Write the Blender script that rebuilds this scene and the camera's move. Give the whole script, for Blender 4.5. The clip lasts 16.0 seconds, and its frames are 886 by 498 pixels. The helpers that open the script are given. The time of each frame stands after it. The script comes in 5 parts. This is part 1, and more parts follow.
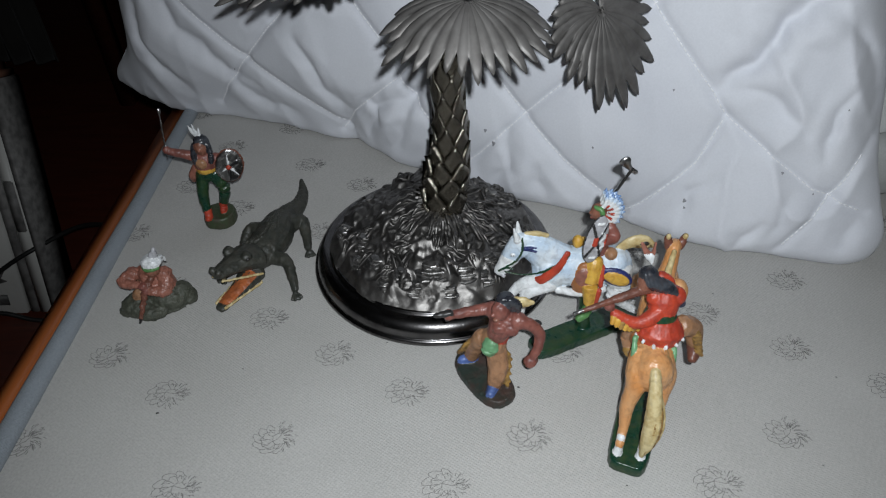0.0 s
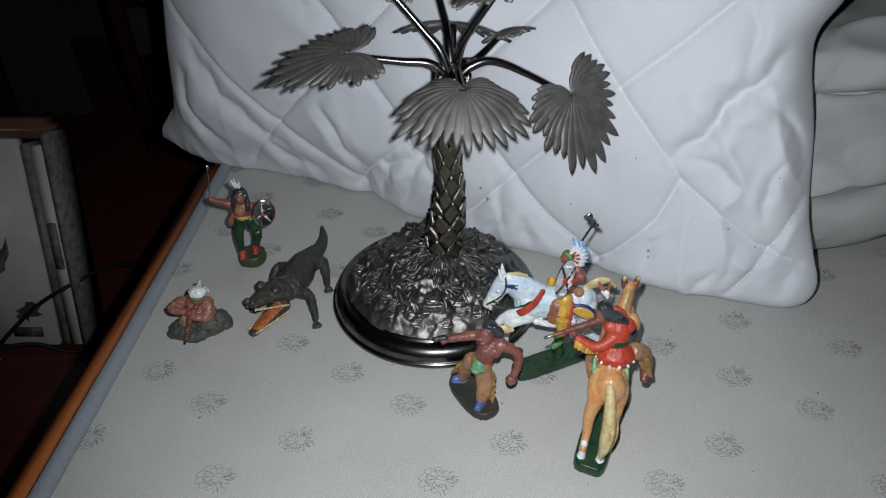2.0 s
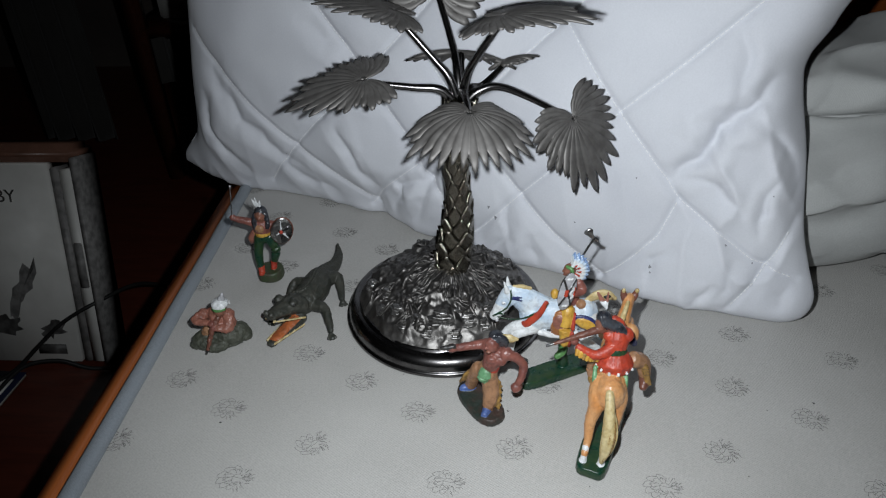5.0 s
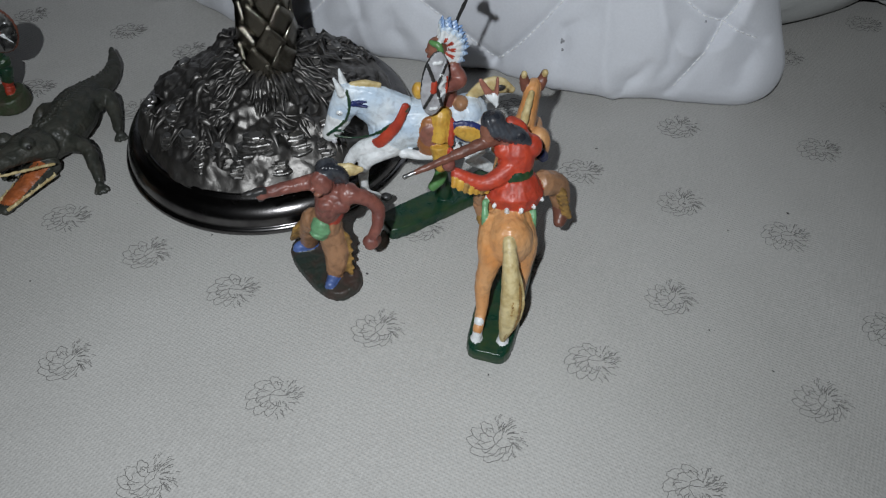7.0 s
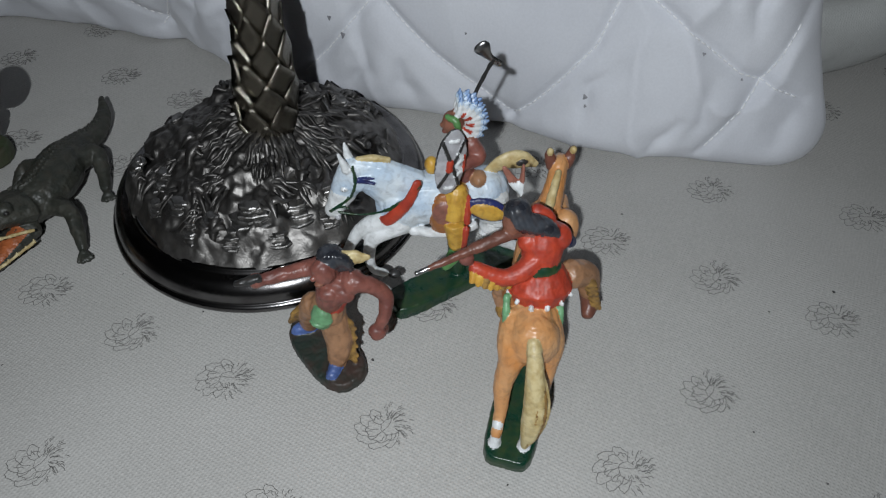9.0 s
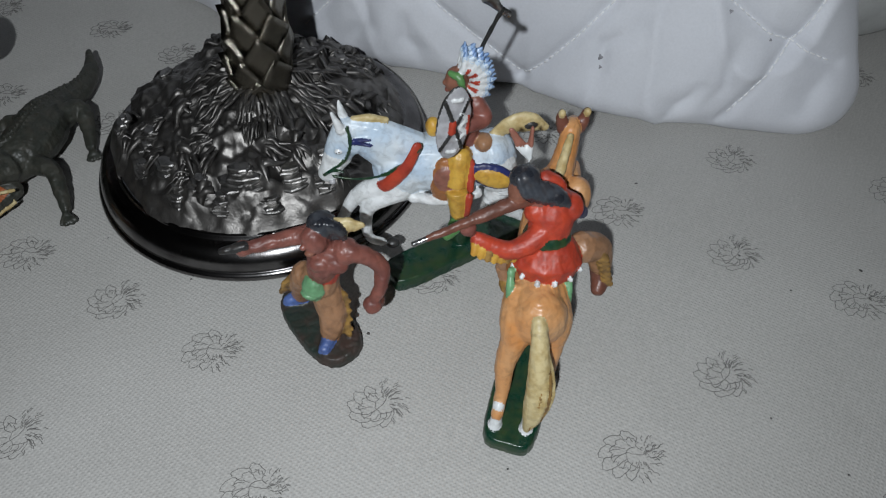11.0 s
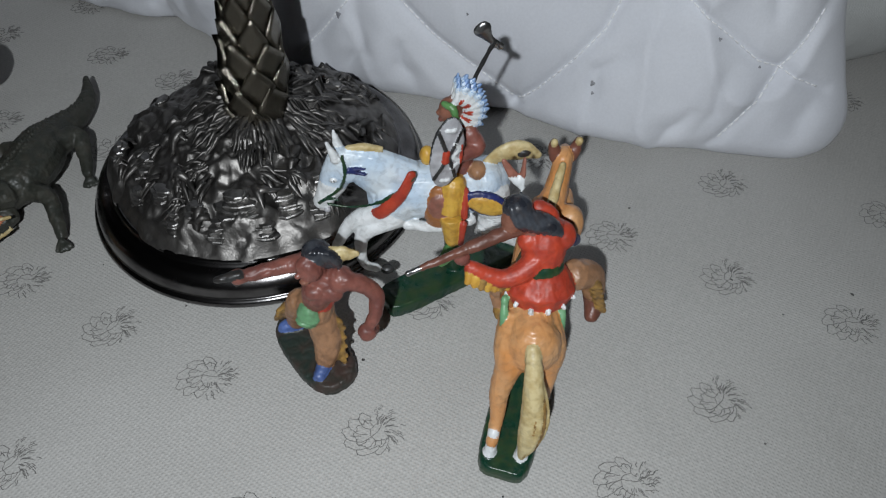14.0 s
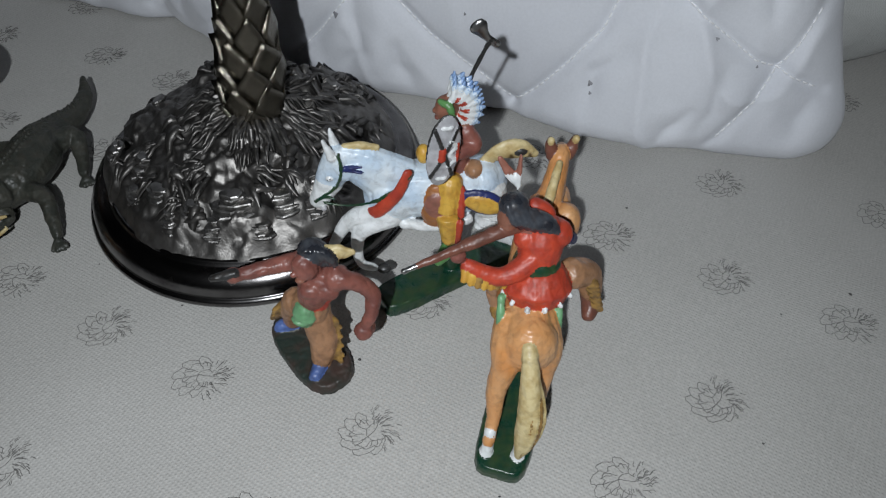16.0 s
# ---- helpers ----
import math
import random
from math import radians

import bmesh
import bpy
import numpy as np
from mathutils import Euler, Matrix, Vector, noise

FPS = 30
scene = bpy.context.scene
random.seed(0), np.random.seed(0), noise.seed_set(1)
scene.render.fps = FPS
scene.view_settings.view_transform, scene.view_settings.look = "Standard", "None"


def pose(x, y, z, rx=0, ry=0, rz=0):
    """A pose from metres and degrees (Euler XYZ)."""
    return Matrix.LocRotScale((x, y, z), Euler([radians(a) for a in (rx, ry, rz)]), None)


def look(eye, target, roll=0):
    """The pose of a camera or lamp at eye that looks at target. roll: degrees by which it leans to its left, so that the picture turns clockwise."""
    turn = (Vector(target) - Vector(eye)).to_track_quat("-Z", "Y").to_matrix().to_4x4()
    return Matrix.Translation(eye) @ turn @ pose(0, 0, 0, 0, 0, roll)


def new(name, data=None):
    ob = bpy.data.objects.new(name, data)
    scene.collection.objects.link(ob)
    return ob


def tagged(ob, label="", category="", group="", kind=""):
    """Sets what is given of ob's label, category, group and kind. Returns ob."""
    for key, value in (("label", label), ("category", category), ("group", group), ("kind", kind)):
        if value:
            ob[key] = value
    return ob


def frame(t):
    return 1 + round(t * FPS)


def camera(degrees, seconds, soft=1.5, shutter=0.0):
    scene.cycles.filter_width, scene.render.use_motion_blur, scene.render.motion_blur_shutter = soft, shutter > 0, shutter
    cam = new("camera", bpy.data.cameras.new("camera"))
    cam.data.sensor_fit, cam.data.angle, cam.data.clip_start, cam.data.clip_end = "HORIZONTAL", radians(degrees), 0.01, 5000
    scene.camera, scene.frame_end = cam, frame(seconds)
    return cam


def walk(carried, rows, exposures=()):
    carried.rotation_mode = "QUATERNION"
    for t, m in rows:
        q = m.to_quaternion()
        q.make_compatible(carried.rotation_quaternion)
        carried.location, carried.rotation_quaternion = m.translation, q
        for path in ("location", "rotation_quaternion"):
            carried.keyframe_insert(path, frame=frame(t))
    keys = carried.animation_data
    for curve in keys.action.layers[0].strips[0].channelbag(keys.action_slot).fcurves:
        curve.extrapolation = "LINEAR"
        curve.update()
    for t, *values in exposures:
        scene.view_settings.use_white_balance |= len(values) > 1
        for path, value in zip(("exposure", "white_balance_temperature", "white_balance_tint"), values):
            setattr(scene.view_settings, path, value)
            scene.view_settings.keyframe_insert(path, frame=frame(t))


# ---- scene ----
from mathutils import bvhtree
cam = camera(66.9, 16.0, soft=1.2)
PATH = [
    (0, (0.023, 0.006, 0.338), (0.0, 1.519, -0.97), -1.3),
    (0.5, (0.023, 0.005, 0.337), (-0.001, 1.517, -0.971), -1.3),
    (1, (0.021, 0.001, 0.342), (-0.014, 1.516, -0.963), -1.5),
    (1.5, (0.026, -0.032, 0.37), (-0.011, 1.547, -0.857), -0.5),
    (2, (0.03, -0.066, 0.387), (-0.012, 1.54, -0.804), -0.5),
    (2.5, (0.03, -0.083, 0.398), (-0.015, 1.562, -0.738), -0.4),
    (3, (0.027, -0.09, 0.407), (-0.128, 1.542, -0.738), -1.6),
    (3.2, (0.029, -0.097, 0.418), (-0.166, 1.564, -0.679), -1.5),
    (5.3, (0.035, -0.091, 0.388), (-0.032, 1.546, -0.759), -0.9),
    (5.5, (0.03, -0.072, 0.38), (-0.027, 1.516, -0.835), -0.7),
    (6, (0.039, -0.026, 0.333), (0.042, 1.392, -1.076), -1.4),
    (6.5, (0.058, 0.012, 0.295), (0.134, 1.332, -1.206), -0.8),
    (7, (0.081, 0.046, 0.278), (0.215, 1.32, -1.258), -0.9),
    (7.5, (0.081, 0.071, 0.273), (0.191, 1.35, -1.261), -0.9),
    (8, (0.081, 0.082, 0.276), (0.208, 1.387, -1.234), -1.2),
    (10.5, (0.081, 0.102, 0.269), (0.199, 1.368, -1.274), -0.0),
    (11, (0.085, 0.106, 0.261), (0.185, 1.335, -1.313), -0.5),
    (11.5, (0.088, 0.111, 0.257), (0.182, 1.334, -1.323), -1.2),
    (12, (0.09, 0.107, 0.258), (0.188, 1.348, -1.307), -1.5),
    (12.5, (0.087, 0.108, 0.264), (0.197, 1.365, -1.287), -0.4),
    (13, (0.086, 0.106, 0.266), (0.202, 1.378, -1.274), -0.2),
    (13.5, (0.086, 0.107, 0.265), (0.203, 1.377, -1.276), -0.4),
    (14, (0.086, 0.108, 0.265), (0.201, 1.376, -1.278), -0.3),
    (14.5, (0.086, 0.108, 0.264), (0.201, 1.376, -1.278), -0.3),
    (15, (0.087, 0.108, 0.263), (0.202, 1.372, -1.283), -0.4),
    (15.5, (0.087, 0.107, 0.263), (0.206, 1.375, -1.279), -0.3),
    (16, (0.087, 0.107, 0.263), (0.205, 1.383, -1.273), -0.2),
]
walk(cam, [(t, look(eye, target, roll)) for t, eye, target, roll in PATH],
     exposures=((0.0, -0.05), (1.0, -0.05), (2.5, 0.05), (3.2, 0.1), (5.3, 0.05), (6.3, -0.12), (7.2, -0.24), (8.2, -0.24), (10.3, -0.2), (12.5, -0.2), (16.0, -0.16)))

# ---- light: the phone's lamp beside the lens, and the dim room ----
world = bpy.data.worlds.new("room_dark")
world.use_nodes = True
world.node_tree.nodes["Background"].inputs[0].default_value = (0.9, 0.8, 0.72, 1)
world.node_tree.nodes["Background"].inputs[1].default_value = 0.016
scene.world = world

torch_data = bpy.data.lights.new("phone_torch", "SPOT")
torch_data.energy = 8.3
torch_data.color = (0.90, 0.955, 1.0)
torch_data.shadow_soft_size = 0.004
torch_data.spot_size, torch_data.spot_blend = radians(138), 1.0
torch = new("phone_torch", torch_data)
torch.matrix_world = look((0.034, -0.006, 0.364), (0.075, 0.37, 0.08))


# ---- materials ----
def nodes_of(name):
    m = bpy.data.materials.new(name)
    m.use_nodes = True
    nt = m.node_tree
    return m, nt, nt.nodes["Principled BSDF"]


def mat(name, col, col2=None, rough=0.6, metal=0.0, scale=120.0, bump=0.15, fine=900.0, fine_bump=0.1, dist=0.0006, lo=0.4, hi=0.65,
        spec=0.4, rough_var=0.12, coat=0.0, dirt=0.0):
    """Colour mixed by a coarse noise, roughness by the same, relief from a coarse and a fine noise."""
    m, nt, b = nodes_of(name)
    tc = nt.nodes.new("ShaderNodeTexCoord")
    n1 = nt.nodes.new("ShaderNodeTexNoise")
    n1.inputs["Scale"].default_value, n1.inputs["Detail"].default_value = scale, 6
    n2 = nt.nodes.new("ShaderNodeTexNoise")
    n2.inputs["Scale"].default_value, n2.inputs["Detail"].default_value = fine, 3
    for n in (n1, n2):
        nt.links.new(tc.outputs["Object"], n.inputs["Vector"])
    ramp = nt.nodes.new("ShaderNodeMapRange")
    ramp.inputs[1].default_value, ramp.inputs[2].default_value = lo, hi
    nt.links.new(n1.outputs[0], ramp.inputs[0])
    mix = nt.nodes.new("ShaderNodeMix")
    mix.data_type = "RGBA"
    mix.inputs[6].default_value = (*col, 1)
    mix.inputs[7].default_value = (*(col2 or [c * 0.7 for c in col]), 1)
    nt.links.new(ramp.outputs[0], mix.inputs[0])
    colour = mix.outputs[2]
    if dirt:
        n3 = nt.nodes.new("ShaderNodeTexNoise")
        n3.inputs["Scale"].default_value, n3.inputs["Detail"].default_value, n3.inputs["Distortion"].default_value = 330, 5, 0.8
        nt.links.new(tc.outputs["Object"], n3.inputs["Vector"])
        cut = nt.nodes.new("ShaderNodeMapRange")
        cut.inputs[1].default_value, cut.inputs[2].default_value, cut.inputs[4].default_value = 0.50, 0.66, dirt
        nt.links.new(n3.outputs[0], cut.inputs[0])
        soil = nt.nodes.new("ShaderNodeMix")
        soil.data_type = "RGBA"
        soil.inputs[7].default_value = (0.05, 0.032, 0.022, 1)
        nt.links.new(cut.outputs[0], soil.inputs[0])
        nt.links.new(mix.outputs[2], soil.inputs[6])
        colour = soil.outputs[2]
    nt.links.new(colour, b.inputs["Base Color"])
    rr = nt.nodes.new("ShaderNodeMapRange")
    rr.inputs[3].default_value, rr.inputs[4].default_value = max(0.03, rough - rough_var), min(1, rough + rough_var)
    nt.links.new(n1.outputs[0], rr.inputs[0])
    nt.links.new(rr.outputs[0], b.inputs["Roughness"])
    b.inputs["Metallic"].default_value = metal
    b.inputs["Specular IOR Level"].default_value = spec
    b.inputs["Coat Weight"].default_value = coat
    b1 = nt.nodes.new("ShaderNodeBump")
    b1.inputs["Strength"].default_value, b1.inputs["Distance"].default_value = bump, dist * 2
    nt.links.new(n1.outputs[0], b1.inputs["Height"])
    b2 = nt.nodes.new("ShaderNodeBump")
    b2.inputs["Strength"].default_value, b2.inputs["Distance"].default_value = fine_bump, dist
    nt.links.new(n2.outputs[0], b2.inputs["Height"])
    nt.links.new(b1.outputs[0], b2.inputs["Normal"])
    nt.links.new(b2.outputs[0], b.inputs["Normal"])
    return m


def weave_mat(name, col, col2, pitch, strength, blotch=9.0, rough=0.85, depth=0.0004, grain=0.23):
    """Woven cloth: two crossed sets of threads as relief, faint blotches as colour."""
    m, nt, b = nodes_of(name)
    tc = nt.nodes.new("ShaderNodeTexCoord")
    turn = nt.nodes.new("ShaderNodeMapping")
    turn.inputs["Rotation"].default_value = (0, 0, 0.62)
    nt.links.new(tc.outputs["Object"], turn.inputs["Vector"])
    waves = []
    for axis in ("X", "Y"):
        w = nt.nodes.new("ShaderNodeTexWave")
        w.bands_direction = axis
        w.inputs["Scale"].default_value = 0.314 / pitch
        w.inputs["Distortion"].default_value = 1.6
        w.inputs["Detail"].default_value = 1
        nt.links.new(turn.outputs[0], w.inputs["Vector"])
        waves.append(w)
    mul = nt.nodes.new("ShaderNodeMath")
    mul.operation = "MULTIPLY"
    nt.links.new(waves[0].outputs[1], mul.inputs[0])
    nt.links.new(waves[1].outputs[1], mul.inputs[1])
    n1 = nt.nodes.new("ShaderNodeTexNoise")
    n1.inputs["Scale"].default_value, n1.inputs["Detail"].default_value = blotch, 7
    n2 = nt.nodes.new("ShaderNodeTexNoise")
    n2.inputs["Scale"].default_value, n2.inputs["Detail"].default_value = 700, 4
    for n in (n1, n2):
        nt.links.new(tc.outputs["Object"], n.inputs["Vector"])
    mr = nt.nodes.new("ShaderNodeMapRange")
    mr.inputs[1].default_value, mr.inputs[2].default_value = 0.35, 0.7
    nt.links.new(n1.outputs[0], mr.inputs[0])
    mix = nt.nodes.new("ShaderNodeMix")
    mix.data_type = "RGBA"
    mix.inputs[6].default_value, mix.inputs[7].default_value = (*col, 1), (*col2, 1)
    nt.links.new(mr.outputs[0], mix.inputs[0])
    mix2 = nt.nodes.new("ShaderNodeMix")
    mix2.data_type, mix2.blend_type = "RGBA", "MULTIPLY"
    mr2 = nt.nodes.new("ShaderNodeMapRange")
    mr2.inputs[3].default_value, mr2.inputs[4].default_value = 0.97 - grain, 0.97 + grain
    nt.links.new(n2.outputs[0], mr2.inputs[0])
    mix2.inputs[0].default_value = 1
    nt.links.new(mix.outputs[2], mix2.inputs[6])
    nt.links.new(mr2.outputs[0], mix2.inputs[7])
    nt.links.new(mix2.outputs[2], b.inputs["Base Color"])
    b.inputs["Roughness"].default_value = rough
    b.inputs["Specular IOR Level"].default_value = 0.2
    b.inputs["Sheen Weight"].default_value = 0.15
    bp = nt.nodes.new("ShaderNodeBump")
    bp.inputs["Strength"].default_value, bp.inputs["Distance"].default_value = strength, depth
    nt.links.new(mul.outputs[0], bp.inputs["Height"])
    bp2 = nt.nodes.new("ShaderNodeBump")
    bp2.inputs["Strength"].default_value, bp2.inputs["Distance"].default_value = 0.35, depth
    nt.links.new(n2.outputs[0], bp2.inputs["Height"])
    nt.links.new(bp.outputs[0], bp2.inputs["Normal"])
    nt.links.new(bp2.outputs[0], b.inputs["Normal"])
    return m


def wood_mat(name, col, col2, rough=0.35, axis_scale=(60, 3, 60), coat=0.3):
    m, nt, b = nodes_of(name)
    tc = nt.nodes.new("ShaderNodeTexCoord")
    mp = nt.nodes.new("ShaderNodeMapping")
    mp.inputs["Scale"].default_value = axis_scale
    nt.links.new(tc.outputs["Object"], mp.inputs["Vector"])
    n1 = nt.nodes.new("ShaderNodeTexNoise")
    n1.inputs["Scale"].default_value, n1.inputs["Detail"].default_value, n1.inputs["Distortion"].default_value = 2.0, 8, 1.2
    nt.links.new(mp.outputs[0], n1.inputs["Vector"])
    mr = nt.nodes.new("ShaderNodeMapRange")
    mr.inputs[1].default_value, mr.inputs[2].default_value = 0.3, 0.7
    nt.links.new(n1.outputs[0], mr.inputs[0])
    mix = nt.nodes.new("ShaderNodeMix")
    mix.data_type = "RGBA"
    mix.inputs[6].default_value, mix.inputs[7].default_value = (*col, 1), (*col2, 1)
    nt.links.new(mr.outputs[0], mix.inputs[0])
    nt.links.new(mix.outputs[2], b.inputs["Base Color"])
    b.inputs["Roughness"].default_value = rough
    b.inputs["Coat Weight"].default_value = coat
    b.inputs["Coat Roughness"].default_value = 0.25
    bp = nt.nodes.new("ShaderNodeBump")
    bp.inputs["Strength"].default_value, bp.inputs["Distance"].default_value = 0.15, 0.0005
    nt.links.new(n1.outputs[0], bp.inputs["Height"])
    nt.links.new(bp.outputs[0], b.inputs["Normal"])
    return m


M_TICKING = weave_mat("mattress_ticking", (0.50, 0.49, 0.47), (0.44, 0.43, 0.41), 0.0016, 0.45)
# woven motif lines; their dark grey stands for the embossed weave's shadows
M_THREAD_SHADE = mat("motif_thread_shade", (0.13, 0.126, 0.12), (0.20, 0.195, 0.185), rough=0.8, scale=300)
M_PIPING = weave_mat("grey_blue_piping", (0.27, 0.30, 0.33), (0.22, 0.245, 0.27), 0.0012, 0.6)
M_PILLOW = weave_mat("white_quilted_cotton", (0.725, 0.74, 0.785), (0.665, 0.68, 0.73), 0.0006, 0.2, blotch=14, depth=0.00012, grain=0.06)
M_STITCH = mat("white_thread", (0.85, 0.85, 0.86), (0.75, 0.75, 0.76), rough=0.7, scale=400)
M_STAIN = mat("grey_stain", (0.22, 0.22, 0.24), (0.34, 0.34, 0.36), rough=0.9, scale=400)
M_BLANKET = weave_mat("pale_blanket", (0.56, 0.57, 0.56), (0.48, 0.49, 0.48), 0.0008, 0.3, grain=0.1)
M_WOOD = wood_mat("orange_varnished_wood", (0.42, 0.125, 0.034), (0.30, 0.080, 0.020))
M_DARKWOOD = wood_mat("dark_wood", (0.07, 0.022, 0.012), (0.04, 0.012, 0.008))
M_FLOOR = wood_mat("dark_red_floor", (0.14, 0.032, 0.018), (0.085, 0.020, 0.012), rough=0.4, axis_scale=(4, 30, 4))
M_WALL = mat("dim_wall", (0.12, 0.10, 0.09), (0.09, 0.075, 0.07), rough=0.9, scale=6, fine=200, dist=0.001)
M_TRUNK = mat("trunk_silver", (0.30, 0.275, 0.23), (0.13, 0.118, 0.095), rough=0.24, metal=1.0, scale=150, bump=0.22, fine=700, fine_bump=0.1)
M_SILVER = mat("tarnished_silver", (0.17, 0.165, 0.165), (0.085, 0.08, 0.08), rough=0.24, metal=1.0, scale=55, bump=0.1, fine=700, fine_bump=0.08, rough_var=0.14)
M_ROCK = mat("dark_cast_silver", (0.22, 0.21, 0.20), (0.11, 0.105, 0.10), rough=0.50, metal=1.0, scale=110, bump=0.25, fine=900, fine_bump=0.2, dist=0.0008)
M_LEDGE = mat("split_silver_stone", (0.34, 0.33, 0.32), (0.13, 0.126, 0.12), rough=0.44, metal=1.0, scale=200, bump=0.3, fine=1300, fine_bump=0.3)
M_LEAF = mat("matt_pewter_leaf", (0.215, 0.205, 0.196), (0.145, 0.137, 0.13), rough=0.62, metal=0.7, scale=90, bump=0.15, fine=1500, fine_bump=0.15, rough_var=0.1)


def flat_paint(name, r, g, b, rough=0.42, worn=None, scale=160):
    return mat(name, (r, g, b), worn or (r * 0.72, g * 0.72, b * 0.72), rough=rough, scale=scale, bump=0.3, fine=900, fine_bump=0.12, dist=0.0003, spec=0.5, rough_var=0.2, dirt=0.2)


M_SKIN = flat_paint("red_brown_paint", 0.235, 0.085, 0.065, worn=(0.15, 0.05, 0.04))
M_FACE = flat_paint("brown_face_paint", 0.24, 0.10, 0.065)
M_HAIR = flat_paint("black_hair_paint", 0.018, 0.02, 0.026, 0.3, (0.05, 0.055, 0.065))
M_RED = flat_paint("red_coat_paint", 0.46, 0.055, 0.025, 0.48, (0.34, 0.035, 0.018))
M_YELLOW = flat_paint("yellow_paint", 0.60, 0.36, 0.06, 0.45, (0.45, 0.22, 0.03))
M_TAN = flat_paint("tan_trouser_paint", 0.36, 0.19, 0.10)
M_GOLD = flat_paint("ochre_fringe_paint", 0.33, 0.19, 0.05, 0.5, (0.14, 0.08, 0.03), 300)
M_FEATHER = flat_paint("blue_feather_paint", 0.15, 0.25, 0.46, 0.4, (0.30, 0.42, 0.60), 260)
M_BLUE = flat_paint("blue_shoe_paint", 0.09, 0.15, 0.38)
M_GREEN = flat_paint("green_paint", 0.10, 0.25, 0.08)
M_BASE_GREEN = flat_paint("dark_green_base_paint", 0.006, 0.038, 0.022, 0.32, (0.026, 0.058, 0.020), 160)
M_BASE_DARK = flat_paint("dark_earth_base_paint", 0.020, 0.032, 0.026, 0.5, (0.050, 0.030, 0.024), 90)
M_MOSS = flat_paint("moss_green_base_paint", 0.035, 0.055, 0.022, 0.55, (0.05, 0.05, 0.03))
M_STONE = flat_paint("grey_green_stone_paint", 0.075, 0.08, 0.06, 0.6, (0.045, 0.05, 0.036))
M_WHITE = flat_paint("white_horse_paint", 0.74, 0.76, 0.77, 0.4, (0.60, 0.62, 0.62))
M_PALEBLUE = flat_paint("pale_blue_horse_paint", 0.47, 0.58, 0.70, 0.4, (0.62, 0.68, 0.72), 70)
M_ORANGE = flat_paint("orange_horse_paint", 0.55, 0.24, 0.08, 0.34, (0.58, 0.32, 0.15), 60)
M_MINT = flat_paint("mint_green_paint", 0.16, 0.36, 0.18)
M_CREAM = flat_paint("cream_tail_paint", 0.58, 0.48, 0.26, 0.5, (0.42, 0.31, 0.13), 250)
M_SADDLE = flat_paint("brown_saddle_paint", 0.36, 0.14, 0.045)
M_NAVY = flat_paint("navy_paint", 0.02, 0.03, 0.13)
M_GREY = flat_paint("grey_shield_paint", 0.42, 0.42, 0.44)
M_BLACK = flat_paint("black_line_and_hole_paint", 0.015, 0.015, 0.015, 0.4, (0.03, 0.03, 0.03))
M_GUN = flat_paint("brown_rifle_paint", 0.16, 0.06, 0.04)
M_STEEL = mat("bare_steel", (0.45, 0.45, 0.45), (0.25, 0.25, 0.25), rough=0.3, metal=1.0, scale=200)
M_CROC = flat_paint("crocodile_paint", 0.028, 0.031, 0.025, 0.5, (0.05, 0.05, 0.04), 150)
M_TONGUE = flat_paint("orange_mouth_paint", 0.42, 0.12, 0.04)
M_CLAY = flat_paint("pink_brown_paint", 0.30, 0.12, 0.085)


# ---- mesh helpers ----
def link_mesh(name, verts, faces, material, parent=None, label="", smooth=True):
    me = bpy.data.meshes.new(name)
    me.from_pydata([tuple(v) for v in verts], [], faces)
    me.materials.append(material)
    if smooth:
        me.polygons.foreach_set("use_smooth", [True] * len(me.polygons))
    me.update()
    ob = new(name, me)
    if parent is not None:
        ob.parent = parent
    if label:
        ob["label"] = label
    return ob


def part(name, bm, material, parent, label="", smooth=True):
    me = bpy.data.meshes.new(name)
    bm.normal_update()
    bm.to_mesh(me)
    bm.free()
    me.materials.append(material)
    if smooth:
        me.polygons.foreach_set("use_smooth", [True] * len(me.polygons))
    ob = new(name, me)
    if parent is not None:
        ob.parent = parent
    if label:
        ob["label"] = label
    return ob


def box_bm(size, centre=(0, 0, 0), bevel=0.002, turn=None):
    bm = bmesh.new()
    bmesh.ops.create_cube(bm, size=1.0)
    bmesh.ops.scale(bm, vec=size, verts=bm.verts)
    if bevel:
        bmesh.ops.bevel(bm, geom=bm.edges[:], offset=bevel, segments=2, affect="EDGES")
    if turn is not None:
        bmesh.ops.transform(bm, matrix=turn, verts=bm.verts)
    bmesh.ops.translate(bm, vec=centre, verts=bm.verts)
    return bm


def spline(pts, n):
    """Catmull-Rom through points of any width."""
    p = np.array([pts[0], *pts, pts[-1]], float)
    out = []
    segs = len(pts) - 1
    for i in range(n):
        f = i / (n - 1) * segs
        k = min(int(f), segs - 1)
        s = f - k
        a, b, c, d = p[k], p[k + 1], p[k + 2], p[k + 3]
        out.append(0.5 * ((2 * b) + (c - a) * s + (2 * a - 5 * b + 4 * c - d) * s * s + (3 * b - a - 3 * c + d) * s ** 3))
    return np.array(out)


